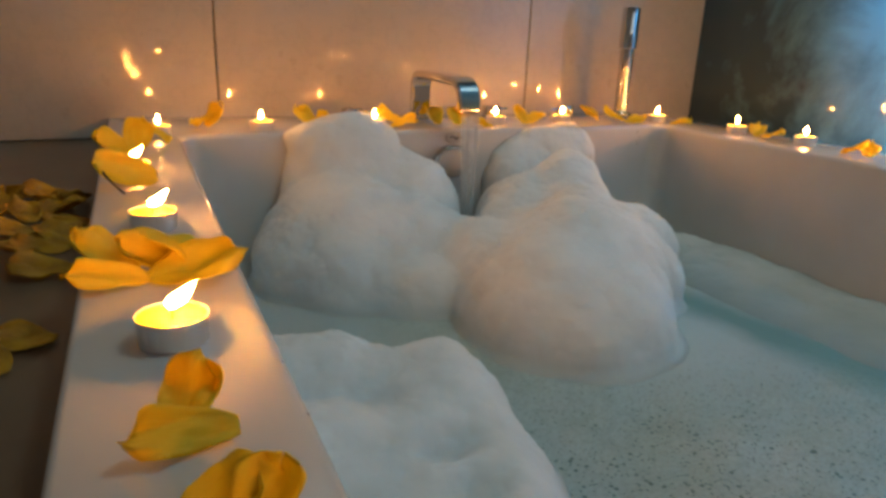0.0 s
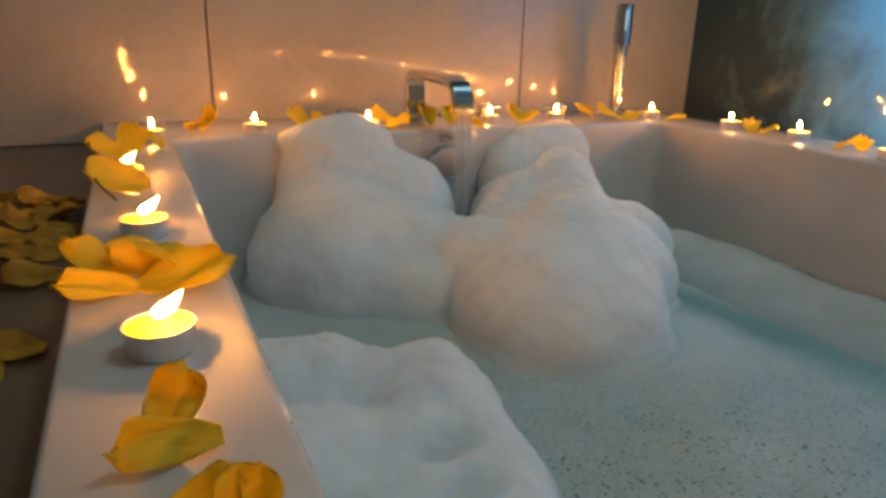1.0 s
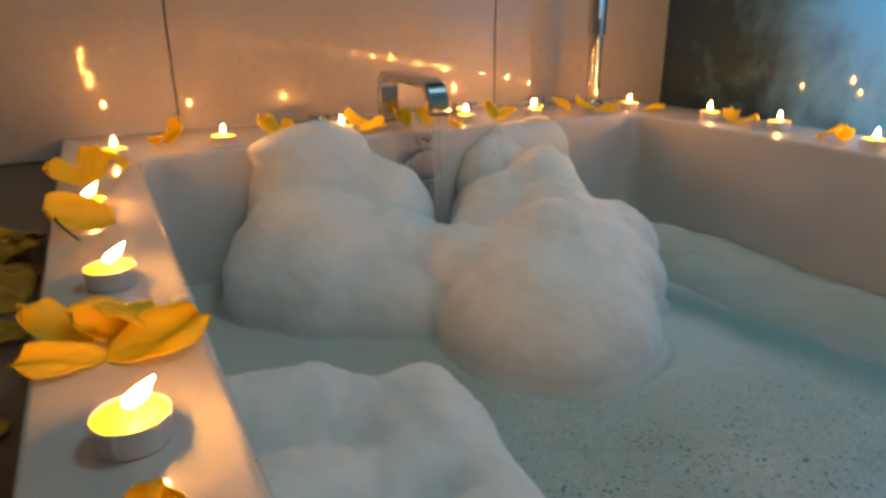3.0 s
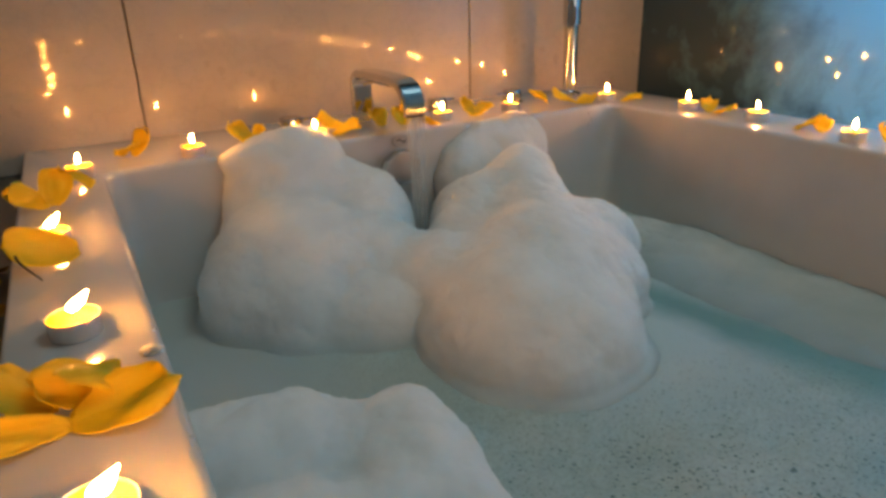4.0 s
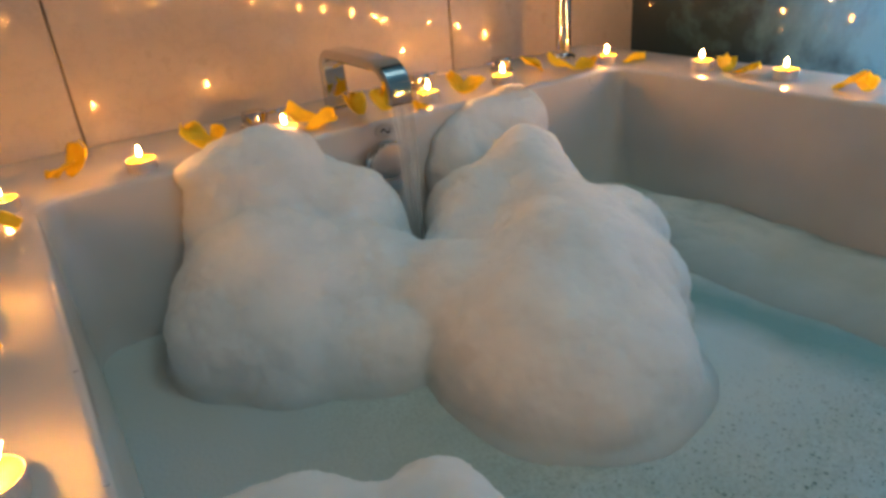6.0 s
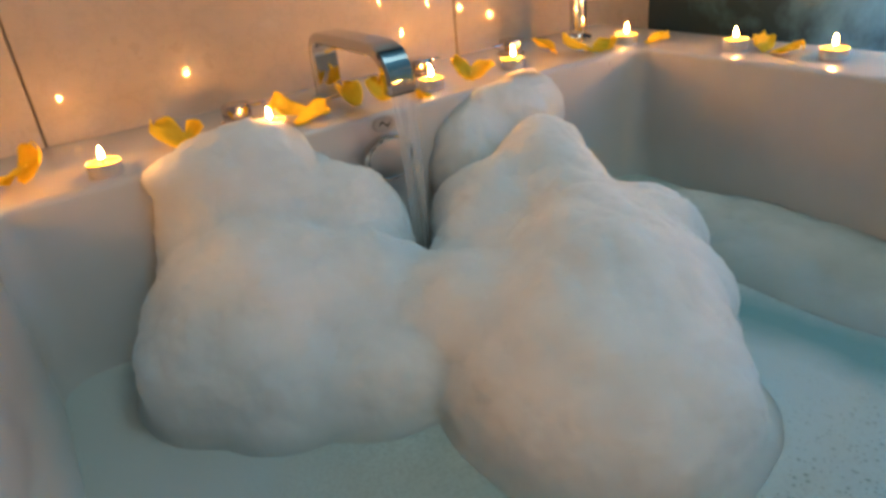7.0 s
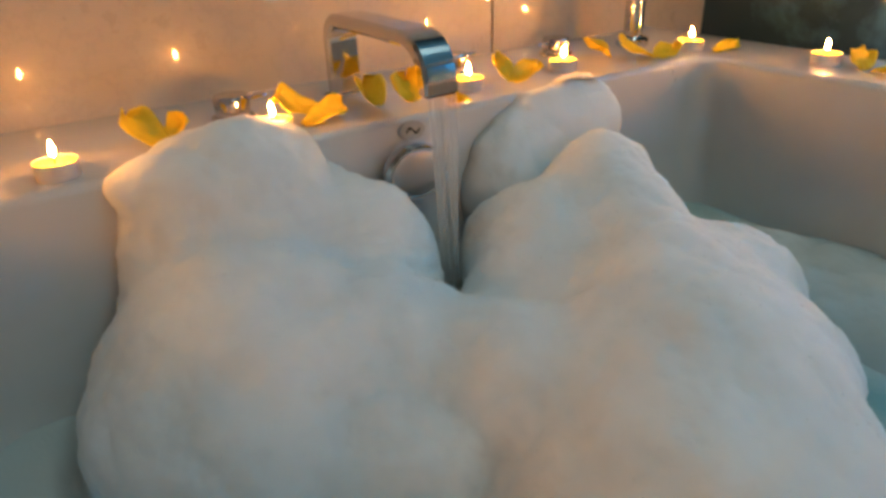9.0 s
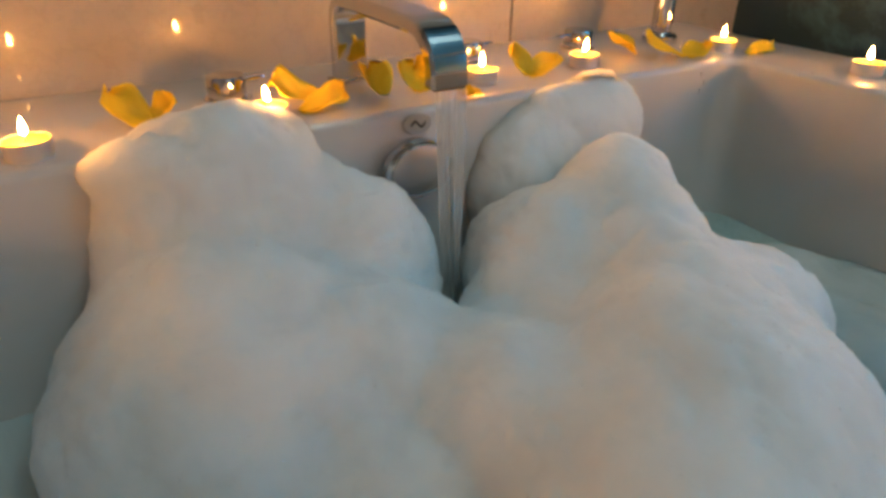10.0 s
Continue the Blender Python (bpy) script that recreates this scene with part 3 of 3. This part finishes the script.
tagged(part("foam_bubbles", bm, BUBBLE), "tiny clear bubbles glinting on the bath foam", "bubbles", kind="stuff")


# ---------------------------------------------------------------- faucet: a flat bar bent into an arch
def bent_bar(path, width, thick, bevel=0.003):
    """Sweeps a flat, bevelled section along a path in the yz plane."""
    w, t, b = width / 2, thick / 2, bevel
    sect = [(-w + b, -t), (w - b, -t), (w, -t + b), (w, t - b), (w - b, t), (-w + b, t), (-w, t - b), (-w, -t + b)]
    bm = bmesh.new()
    rings = []
    for k, (y, z) in enumerate(path):
        y0, z0 = path[max(k - 1, 0)]
        y1, z1 = path[min(k + 1, len(path) - 1)]
        d = Vector((0, y1 - y0, z1 - z0)).normalized()
        nrm = Vector((0, -d.z, d.y))
        rings.append([bm.verts.new(Vector((sx, y, z)) + nrm * st) for sx, st in sect])
    for a, b_ in zip(rings, rings[1:]):
        for k in range(8):
            bm.faces.new((a[k], a[(k + 1) % 8], b_[(k + 1) % 8], b_[k]))
    bm.faces.new(rings[0])
    bm.faces.new(rings[-1])
    return bm


faucet = tagged(empty("faucet", (0.474, 0.140, RIM)), "chrome arched flat-bar bath faucet, running", "faucet")
path = [(0.0, 0.001), (0.0, 0.03), (0.0, 0.066)]
faucet.rotation_euler = (0, 0, radians(1.6))
R1, TOP = 0.024, 0.0935
for k in range(1, 9):
    a = radians(90 * k / 8)
    path.append((-R1 + R1 * math.cos(a), TOP - R1 + R1 * math.sin(a)))
path += [(-0.07, TOP), (-0.11, TOP - 0.0005), (-0.168, TOP - 0.002)]
R2 = 0.040
for k in range(1, 10):
    a = radians(82 * k / 9)
    path.append((-0.170 - R2 * math.sin(a), TOP - 0.002 - R2 + R2 * math.cos(a)))
path.append((path[-1][0] - 0.0005, 0.0405))
part("spout", bent_bar(path, 0.041, 0.016), CHROME, faucet)
part("aerator", box(-0.017, 0.017, path[-1][0] - 0.006, path[-1][0] + 0.006, 0.0380, 0.0408, 0.001), BLACK, faucet, "dark water outlet")
part("base_plate", box(-0.024, 0.024, -0.013, 0.013, 0.0005, 0.004, 0.001), CHROME, faucet)

# falling water: thin joined strands
bm = bmesh.new()
rnd = random.Random(5)
for s in range(7):
    x = -0.0135 + 0.027 * s / 6 + rnd.uniform(-0.001, 0.001)
    segs, rows = 8, 14
    rings = []
    ph = rnd.uniform(0, 6)
    for k in range(rows + 1):
        t = k / rows
        z = 0.001 - 0.30 * t
        r = 0.0021 * (1 - 0.4 * t) * (1 + 0.18 * math.sin(9 * t + ph))
        xx = x * (1 - 0.22 * t) + 0.0012 * math.sin(5 * t + ph)
        yy = -0.010 * t + 0.0015 * math.sin(7 * t + 2 * ph)
        rings.append([bm.verts.new((xx + 1.25 * r * math.cos(2 * math.pi * j / segs), yy + 0.7 * r * math.sin(2 * math.pi * j / segs), z)) for j in range(segs)])
    for a, b in zip(rings, rings[1:]):
        for j in range(segs):
            bm.faces.new((a[j], a[(j + 1) % segs], b[(j + 1) % segs], b[j]))
stream = part("water_stream", bm, STREAM)
stream.location = (0.4825, 0.138 + path[-1][0], RIM + 0.038)
tagged(stream, "clear streaks of water falling from the faucet", "water", kind="stuff")


def valve(x, y, turn, name="tap_handle"):
    v = tagged(empty(name, (x, y, RIM)), "low round chrome tap handle with a lever", "tap", "tap handles on the rim")
    v.rotation_euler = (0, 0, radians(turn))
    part("collar", lathe([(0, 0.0005), (0.024, 0.0005), (0.025, 0.002), (0.024, 0.004), (0, 0.004)], 32), CHROME, v)
    part("body", lathe([(0, 0.004), (0.020, 0.004), (0.0205, 0.024), (0.019, 0.027), (0, 0.0275)], 32), CHROME, v)
    part("lever", box(0.012, 0.042, -0.005, 0.005, 0.0165, 0.0225, 0.002), CHROME, v)
    return v


valve(0.325, 0.125, 5)
valve(0.648, 0.155, 8)
valve(0.835, 0.15, 185)

# hand shower parked upright in the rim
shower = tagged(empty("hand_shower", (0.972, 0.122, RIM)), "slim chrome hand shower standing in its rim holder", "shower")
part("holder", lathe([(0, 0.0005), (0.025, 0.0005), (0.026, 0.003), (0.025, 0.012), (0.020, 0.016), (0.0165, 0.017), (0.0, 0.017)], 36), CHROME, shower)
part("grip", lathe([(0, 0.017), (0.0145, 0.017), (0.0152, 0.03), (0.0155, 0.155), (0.0, 0.1555)], 36), CHROME, shower)
part("head", lathe([(0, 0.156), (0.0175, 0.156), (0.0195, 0.158), (0.0195, 0.240), (0.018, 0.2435), (0, 0.244)], 36), CHROME, shower)


# ---------------------------------------------------------------- tealights
def flame_mesh(lean, tall, fat):
    prof = [(0, 0), (0.0016, 0.0006), (0.0029, 0.0025), (0.0034, 0.0045), (0.0030, 0.0075), (0.0018, 0.0108), (0.0008, 0.0136), (0, 0.0152)]
    bm = lathe([(r * fat, z * tall) for r, z in prof], 14)
    for v in bm.verts:
        v.co.x += lean * (v.co.z / 0.02) ** 1.4
    return bm


def tealight(lean=0.0, tall=1.0, fat=0.45, burning=FLAME):
    t = tagged(empty("tealight", (0, 0, 0)), "lit tealight with yellow wax in a metal cup", "candle", "tealights on the rim")
    segs = 64
    bm = bmesh.new()
    rings = []
    prof = [(0.0183, 0.0), (0.0186, 0.001), (0.0190, 0.0145), (0.0196, 0.0152), (0.0194, 0.0157), (0.0187, 0.0152), (0.0183, 0.0115)]
    for r, z in prof:
        ring = []
        for k in range(segs):
            a = 2 * math.pi * k / segs
            rr = r * (1 + (0.006 * math.cos(16 * a) if 0.0005 < z < 0.0148 else 0))
            ring.append(bm.verts.new((rr * math.cos(a), rr * math.sin(a), z)))
        rings.append(ring)
    for a, b in zip(rings, rings[1:]):
        for k in range(segs):
            bm.faces.new((a[k], a[(k + 1) % segs], b[(k + 1) % segs], b[k]))
    bm.faces.new(rings[0][::-1])
    part("cup", bm, FOIL, t, "thin silvery metal cup")
    part("wax", lathe([(0, 0.0008), (0.0180, 0.0008), (0.0184, 0.0146), (0.0170, 0.0138), (0.013, 0.0132), (0.006, 0.0128), (0, 0.0127)], 40), WAX, t, "molten yellow wax")
    bm = lathe([(0, 0.0), (0.0007, 0.0), (0.0007, 0.0075), (0.0004, 0.0085), (0, 0.0087)], 8, pose(0, 0, 0.012))
    for v in bm.verts:
        v.co.x += 0.0012 * max(0, (v.co.z - 0.012) / 0.012) ** 2
    part("wick", bm, WICK, t, "black burnt wick")
    bm = flame_mesh(lean, tall, fat)
    bmesh.ops.translate(bm, vec=(0.0006, 0, 0.0190), verts=bm.verts)
    part("flame", bm, burning, t, "small bright flame")
    return t


upright = tealight(0.0015, 1.02, 0.78)
blown = tealight(0.023, 0.90, 1.7, DRAWN_FLAME)
# visible candles along the left, back and right rim
BLOWN = [(-0.054, -0.785, 8), (-0.056, -0.550, 12), (-0.070, -0.315, 25)]
UPRIGHT = [(-0.031, -0.008), (0.135, 0.034), (0.341, 0.034), (0.606, 0.057), (0.767, 0.060), (1.008, 0.038), (1.056, -0.146), (1.062, -0.300), (1.027, -0.497)]
# the rest of the ring, known by its reflections
FAR = [(1.07, -0.64), (1.085, -0.84), (1.09, -1.09), (1.09, -1.32), (1.10, -1.58), (1.10, -1.93), (1.10, -2.36), (1.09, -2.62), (0.975, -2.74),
       (0.81, -2.75), (0.63, -2.78), (0.375, -2.74), (0.10, -2.78), (-0.072, -2.55), (-0.072, -1.80), (-0.066, -1.13)]
for k, (x, y, turn) in enumerate(BLOWN):
    m = pose(x, y, RIM + 0.0005, 0, 0, turn)
    if k == 0:
        blown.matrix_basis = m
    else:
        copy_thing(blown, m)
for k, (x, y) in enumerate(UPRIGHT + FAR):
    m = pose(x, y, RIM + 0.0005, 0, 0, (k * 77) % 360)
    if k == 0:
        upright.matrix_basis = m
    else:
        copy_thing(upright, m)


# ---------------------------------------------------------------- petals
def petal(x, y, z, length, width, turn, tilt=0.0, roll=0.0, cup=0.35, curl=0.4, seed=1, fold=0.0):
    """One fallen petal: a cupped, curled and rippled sheet of its own thickness, resting on z."""
    nu, nv, th = 10, 14, 0.0004
    rng = random.Random(seed)
    a, b, c_, d = (rng.uniform(0, 6) for _ in range(4))
    top = []
    for j in range(nv + 1):
        v = j / nv
        w = width / 2 * (max(v, 0.02) ** 0.38) * max(1 - v ** 6, 0.0) ** 0.5 * (1.06 + 0.07 * math.sin(5 * v + d)) + 0.0015
        row = []
        for i in range(nu + 1):
            u = -1 + 2 * i / nu
            px = u * w
            py = length * (v - 0.06 * u * u * v + 0.035 * math.sin(3 * u + a) * v ** 3)
            pz = cup * px * px / width * 2.2 + 0.0045 * v * v * math.sin(4.2 * u + b) + 0.002 * math.sin(7 * v + 3 * u + c_) * v
            pz += 0.009 * v * noise.noise(Vector((1.3 * u + a, 1.9 * v + b, c_))) + 0.003 * noise.noise(Vector((3.5 * u, 4 * v + a, d)))
            py += 0.05 * length * v ** 4 * noise.noise(Vector((3 * u + c_, a, 0.0)))
            if fold:
                pz += fold * abs(px)
            # curl along the length
            ang = curl * v * 1.6
            py2 = (length / max(curl * 1.6, 0.01)) * math.sin(ang) if curl > 0.02 else py
            pz2 = (length / max(curl * 1.6, 0.01)) * (1 - math.cos(ang)) if curl > 0.02 else 0
            row.append(Vector((px, py2 + (py - length * v), pz + pz2)))
        top.append(row)
    m = pose(0, 0, 0, tilt, roll, turn)
    mid = sum((p for r in top for p in r), Vector()) / ((nu + 1) * (nv + 1))
    pts = [[m @ (p - mid) for p in r] for r in top]
    low = min(p.z for r in pts for p in r)
    for r in pts:
        for p in r:
            p.z += -low + th + 0.0006
    n_up = []
    for j in range(nv + 1):
        for i in range(nu + 1):
            du = pts[j][min(i + 1, nu)] - pts[j][max(i - 1, 0)]
            dv = pts[min(j + 1, nv)][i] - pts[max(j - 1, 0)][i]
            n_up.append(du.cross(dv).normalized())
    flat = [p for r in pts for p in r]
    verts = [p + q * th / 2 for p, q in zip(flat, n_up)] + [p - q * th / 2 for p, q in zip(flat, n_up)]
    N, W = len(flat), nu + 1
    faces = []
    for j in range(nv):
        for i in range(nu):
            q = [j * W + i, j * W + i + 1, (j + 1) * W + i + 1, (j + 1) * W + i]
            faces.append(q)
            faces.append([k + N for k in q[::-1]])
    rim_ = [(0, i) for i in range(nu)] + [(j, nu) for j in range(nv)] + [(nv, i) for i in range(nu, 0, -1)] + [(j, 0) for j in range(nv, 0, -1)]
    ids = [j * W + i for j, i in rim_]
    for p, q in zip(ids, ids[1:] + ids[:1]):
        faces.append([q, p, p + N, q + N])
    # petals down on the ledge take the copy with painted shade
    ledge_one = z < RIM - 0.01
    ob = mesh_ob("flower_petal", verts, faces, SHADED_PETAL if ledge_one else PETAL)
    uv = ob.data.uv_layers.new(name="along")
    for lp in ob.data.loops:
        k = lp.vertex_index % N
        uv.data[lp.index].uv = ((k % W) / nu, (k // W) / nv)
    ob.location = (x, y, z)
    return tagged(ob, "flower petal lying on the stone ledge, painted darker for its shade" if ledge_one else "curled yellow flower petal lying on the tub rim", "petal", "scattered yellow petals")


# x, y, length, width, turn, tilt, roll, cup, curl, seed; a roll near 180 lays the petal like an upturned shell
LEFT_PETALS = (
    (-0.090, -0.652, 0.050, 0.044, 60, 12, -8, 0.35, 0.35, 1), (-0.060, -0.655, 0.050, 0.040, 75, 6, -30, 0.35, 0.4, 2), (-0.088, -0.690, 0.052, 0.024, 92, 3, -36, 0.5, 0.2, 3),
    (-0.033, -0.686, 0.066, 0.050, -92, 3, 20, 0.35, 0.2, 4), (-0.048, -0.660, 0.046, 0.038, -60, 6, 195, 0.35, 0.4, 5),
    (-0.077, -0.375, 0.070, 0.052, 95, 3, -45, 0.4, 0.45, 6), (-0.060, -0.150, 0.050, 0.044, -15, 42, 10, 0.35, 0.4, 7), (-0.092, -0.160, 0.052, 0.042, 80, 5, -35, 0.4, 0.5, 8),
    (-0.034, -0.080, 0.048, 0.040, -75, 4, 195, 0.4, 0.5, 9),
)
NEAR_PETALS = (
    (-0.052, -0.872, 0.034, 0.028, -28, 38, 12, 0.5, 0.35, 10), (-0.056, -0.896, 0.046, 0.020, 92, 2, -40, 0.6, 0.2, 11),
    (-0.047, -0.944, 0.033, 0.026, -75, 5, 28, 0.5, 0.5, 12), (-0.034, -0.950, 0.028, 0.024, -35, 22, 20, 0.5, 0.5, 13),
)
BACK_PETALS = (
    (0.064, 0.083, 0.048, 0.044, -60, 20, 5, 0.5, 0.7, 14), (0.042, 0.070, 0.042, 0.034, 75, 4, 190, 0.35, 0.3, 15),
    (0.222, 0.080, 0.052, 0.046, 40, 22, -6, 0.3, 0.35, 16), (0.250, 0.078, 0.036, 0.028, -60, 20, 15, 0.4, 0.4, 17),
    (0.384, 0.074, 0.060, 0.050, 75, 10, -22, 0.3, 0.3, 18), (0.402, 0.046, 0.056, 0.044, -78, 2, 8, 0.3, 0.25, 19),
    (0.474, 0.070, 0.040, 0.046, 12, 18, 4, 0.6, 0.4, 20), (0.522, 0.062, 0.044, 0.046, -18, 20, 0, 0.5, 0.35, 21),
)
BACK_PETALS_MORE = (
    (0.556, 0.012, 0.042, 0.028, 80, 3, -12, 0.4, 0.4, 22), (0.668, 0.066, 0.042, 0.036, 15, 30, 0, 0.5, 0.3, 23), (0.692, 0.050, 0.052, 0.040, -80, 5, 10, 0.3, 0.25, 24),
    (0.858, 0.086, 0.054, 0.048, -80, 2, 188, 0.4, 0.5, 25), (0.900, 0.046, 0.066, 0.054, 70, 12, -16, 0.3, 0.25, 26), (0.948, 0.034, 0.052, 0.042, -70, 4, 8, 0.25, 0.2, 27),
    (1.050, 0.006, 0.066, 0.034, -80, 1, 4, 0.15, 0.08, 28),
)
RIGHT_PETALS = (
    (1.064, -0.190, 0.038, 0.036, -50, 20, 0, 0.4, 0.4, 29), (1.050, -0.236, 0.058, 0.036, 170, 3, 14, 0.3, 0.3, 30),
    (1.040, -0.410, 0.056, 0.044, 165, 5, 20, 0.45, 0.4, 31), (1.052, -0.430, 0.036, 0.032, -60, 20, 0, 0.4, 0.4, 32), (1.030, -0.555, 0.050, 0.045, -20, 18, -12, 0.4, 0.4, 33),
)
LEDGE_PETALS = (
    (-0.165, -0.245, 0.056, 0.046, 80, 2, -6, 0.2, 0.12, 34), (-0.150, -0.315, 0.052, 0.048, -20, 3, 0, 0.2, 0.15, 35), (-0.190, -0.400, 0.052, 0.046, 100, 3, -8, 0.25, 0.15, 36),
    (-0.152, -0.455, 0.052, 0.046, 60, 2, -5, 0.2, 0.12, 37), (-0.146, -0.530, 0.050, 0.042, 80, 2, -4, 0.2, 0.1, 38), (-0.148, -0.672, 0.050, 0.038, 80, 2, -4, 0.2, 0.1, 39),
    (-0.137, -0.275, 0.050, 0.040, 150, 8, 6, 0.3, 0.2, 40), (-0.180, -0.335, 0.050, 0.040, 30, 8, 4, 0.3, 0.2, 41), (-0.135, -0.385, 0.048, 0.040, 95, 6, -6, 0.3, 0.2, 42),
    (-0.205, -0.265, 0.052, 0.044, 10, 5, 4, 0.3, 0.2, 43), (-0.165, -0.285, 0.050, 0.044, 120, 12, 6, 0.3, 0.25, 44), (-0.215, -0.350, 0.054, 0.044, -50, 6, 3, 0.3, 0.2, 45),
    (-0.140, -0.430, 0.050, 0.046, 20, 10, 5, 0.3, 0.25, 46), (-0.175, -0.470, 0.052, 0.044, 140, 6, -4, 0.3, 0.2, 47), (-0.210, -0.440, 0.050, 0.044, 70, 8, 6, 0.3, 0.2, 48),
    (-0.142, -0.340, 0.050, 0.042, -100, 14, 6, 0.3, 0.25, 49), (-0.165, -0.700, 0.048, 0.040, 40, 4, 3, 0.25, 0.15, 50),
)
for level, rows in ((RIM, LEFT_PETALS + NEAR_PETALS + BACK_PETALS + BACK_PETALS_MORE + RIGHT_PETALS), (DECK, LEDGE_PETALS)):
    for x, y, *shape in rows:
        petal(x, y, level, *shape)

# the dark stem that still holds one petal
holder = [o for o in scene.objects if o.name.startswith("flower_petal") and abs(o.location.y + 0.375) < 0.002][0]
bm = bmesh.new()
rings = []
for k in range(9):
    t = k / 8
    c3 = Vector((-0.020 + 0.016 * t * t + 0.002 * t, -0.020 - 0.030 * t, 0.020 - 0.0165 * t + 0.004 * math.sin(3 * t)))
    r = 0.0014 * (1 - 0.35 * t)
    rings.append([bm.verts.new(c3 + Vector((r * math.cos(2 * math.pi * j / 7), 0.4 * r * math.sin(2 * math.pi * j / 7), r * math.sin(2 * math.pi * j / 7)))) for j in range(7)])
for p, q in zip(rings, rings[1:]):
    for j in range(7):
        bm.faces.new((p[j], p[(j + 1) % 7], q[(j + 1) % 7], q[j]))
bm.faces.new(rings[0])
bm.faces.new(rings[-1])
part("stem", bm, STEM, holder, "short dark dried stem")

# water drops on the rim and its inner edge
rng = random.Random(8)
bm = bmesh.new()
spots = [(-0.0035, -0.44), (-0.0035, -0.575), (-0.003, -0.73), (-0.003, -0.83), (-0.003, -0.885), (0.004, 0.008), (0.05, 0.012), (0.09, 0.010), (0.93, 0.012), (0.96, 0.008), (1.0, -0.04), (1.0, -0.11), (1.002, -0.2), (1.01, -0.33), (0.44, 0.03), (0.53, 0.025)]
spots += [(rng.uniform(-0.09, -0.012), rng.uniform(-0.8, -0.1)) for _ in range(16)] + [(rng.uniform(0.05, 0.95), rng.uniform(0.012, 0.17)) for _ in range(14)]
for x, y in spots:
    r = rng.uniform(0.0009, 0.0021)
    bmesh.ops.create_icosphere(bm, subdivisions=2, radius=r, matrix=Matrix.LocRotScale((x, y, RIM + 0.0003), None, (1, 1, 0.55)))
for k in range(9):
    bmesh.ops.create_icosphere(bm, subdivisions=2, radius=rng.uniform(0.0012, 0.002), matrix=Matrix.LocRotScale((0.955 + rng.uniform(-0.03, 0.006), -0.002, 0.545 - 0.012 * k), None, (0.8, 0.5, 1.6)))
tagged(part("water_drops", bm, DROPS), "clear water drops on the white tub rim", "water", kind="stuff")

# a fleck of foam left on the rim
bm = bmesh.new()
bmesh.ops.create_icosphere(bm, subdivisions=3, radius=1.0)
for v in bm.verts:
    w_ = 1 + 0.25 * noise.noise(v.co * 2.2)
    v.co = Vector((v.co.x * 0.008 * w_, v.co.y * 0.007 * w_, max(v.co.z, -0.1) * 0.0045 * w_))
fleck = part("foam_fleck", bm, FOAM)
fleck.location = (-0.010, -0.613, RIM + 0.0012)
tagged(fleck, "small fleck of white foam on the tub rim", "foam", kind="stuff")

# ---------------------------------------------------------------- wall tiles, each a slab proud of the grout
TILE_W, JOINT = 0.690, 0.003
tile_mesh = {}


def wall_tile(x0, x1, z0, z1):
    key = (round(x1 - x0, 3), round(z1 - z0, 3))
    if key not in tile_mesh:
        bm = box(0, x1 - x0, -0.006, 0.0, 0, z1 - z0, 0.0012, 1)
        me = bpy.data.meshes.new("wall_tile")
        bm.to_mesh(me)
        bm.free()
        me.materials.append(TILE)
        tile_mesh[key] = me
    ob = new("wall_tile", tile_mesh[key])
    ob.location = (x0, BACK + 0.006, z0)
    ob.parent = wall_back


SEAM = 0.0895
edges = [WEST] + [SEAM + TILE_W * k for k in range(-2, 2)] + [DARK]
rows_z = [0.0, DECK + 0.0, 1.55, CEIL]
for x0, x1 in zip(edges, edges[1:]):
    for z0, z1 in zip(rows_z, rows_z[1:]):
        wall_tile(x0 + JOINT / 2, x1 - JOINT / 2, z0 + JOINT / 2, z1 - JOINT / 2)
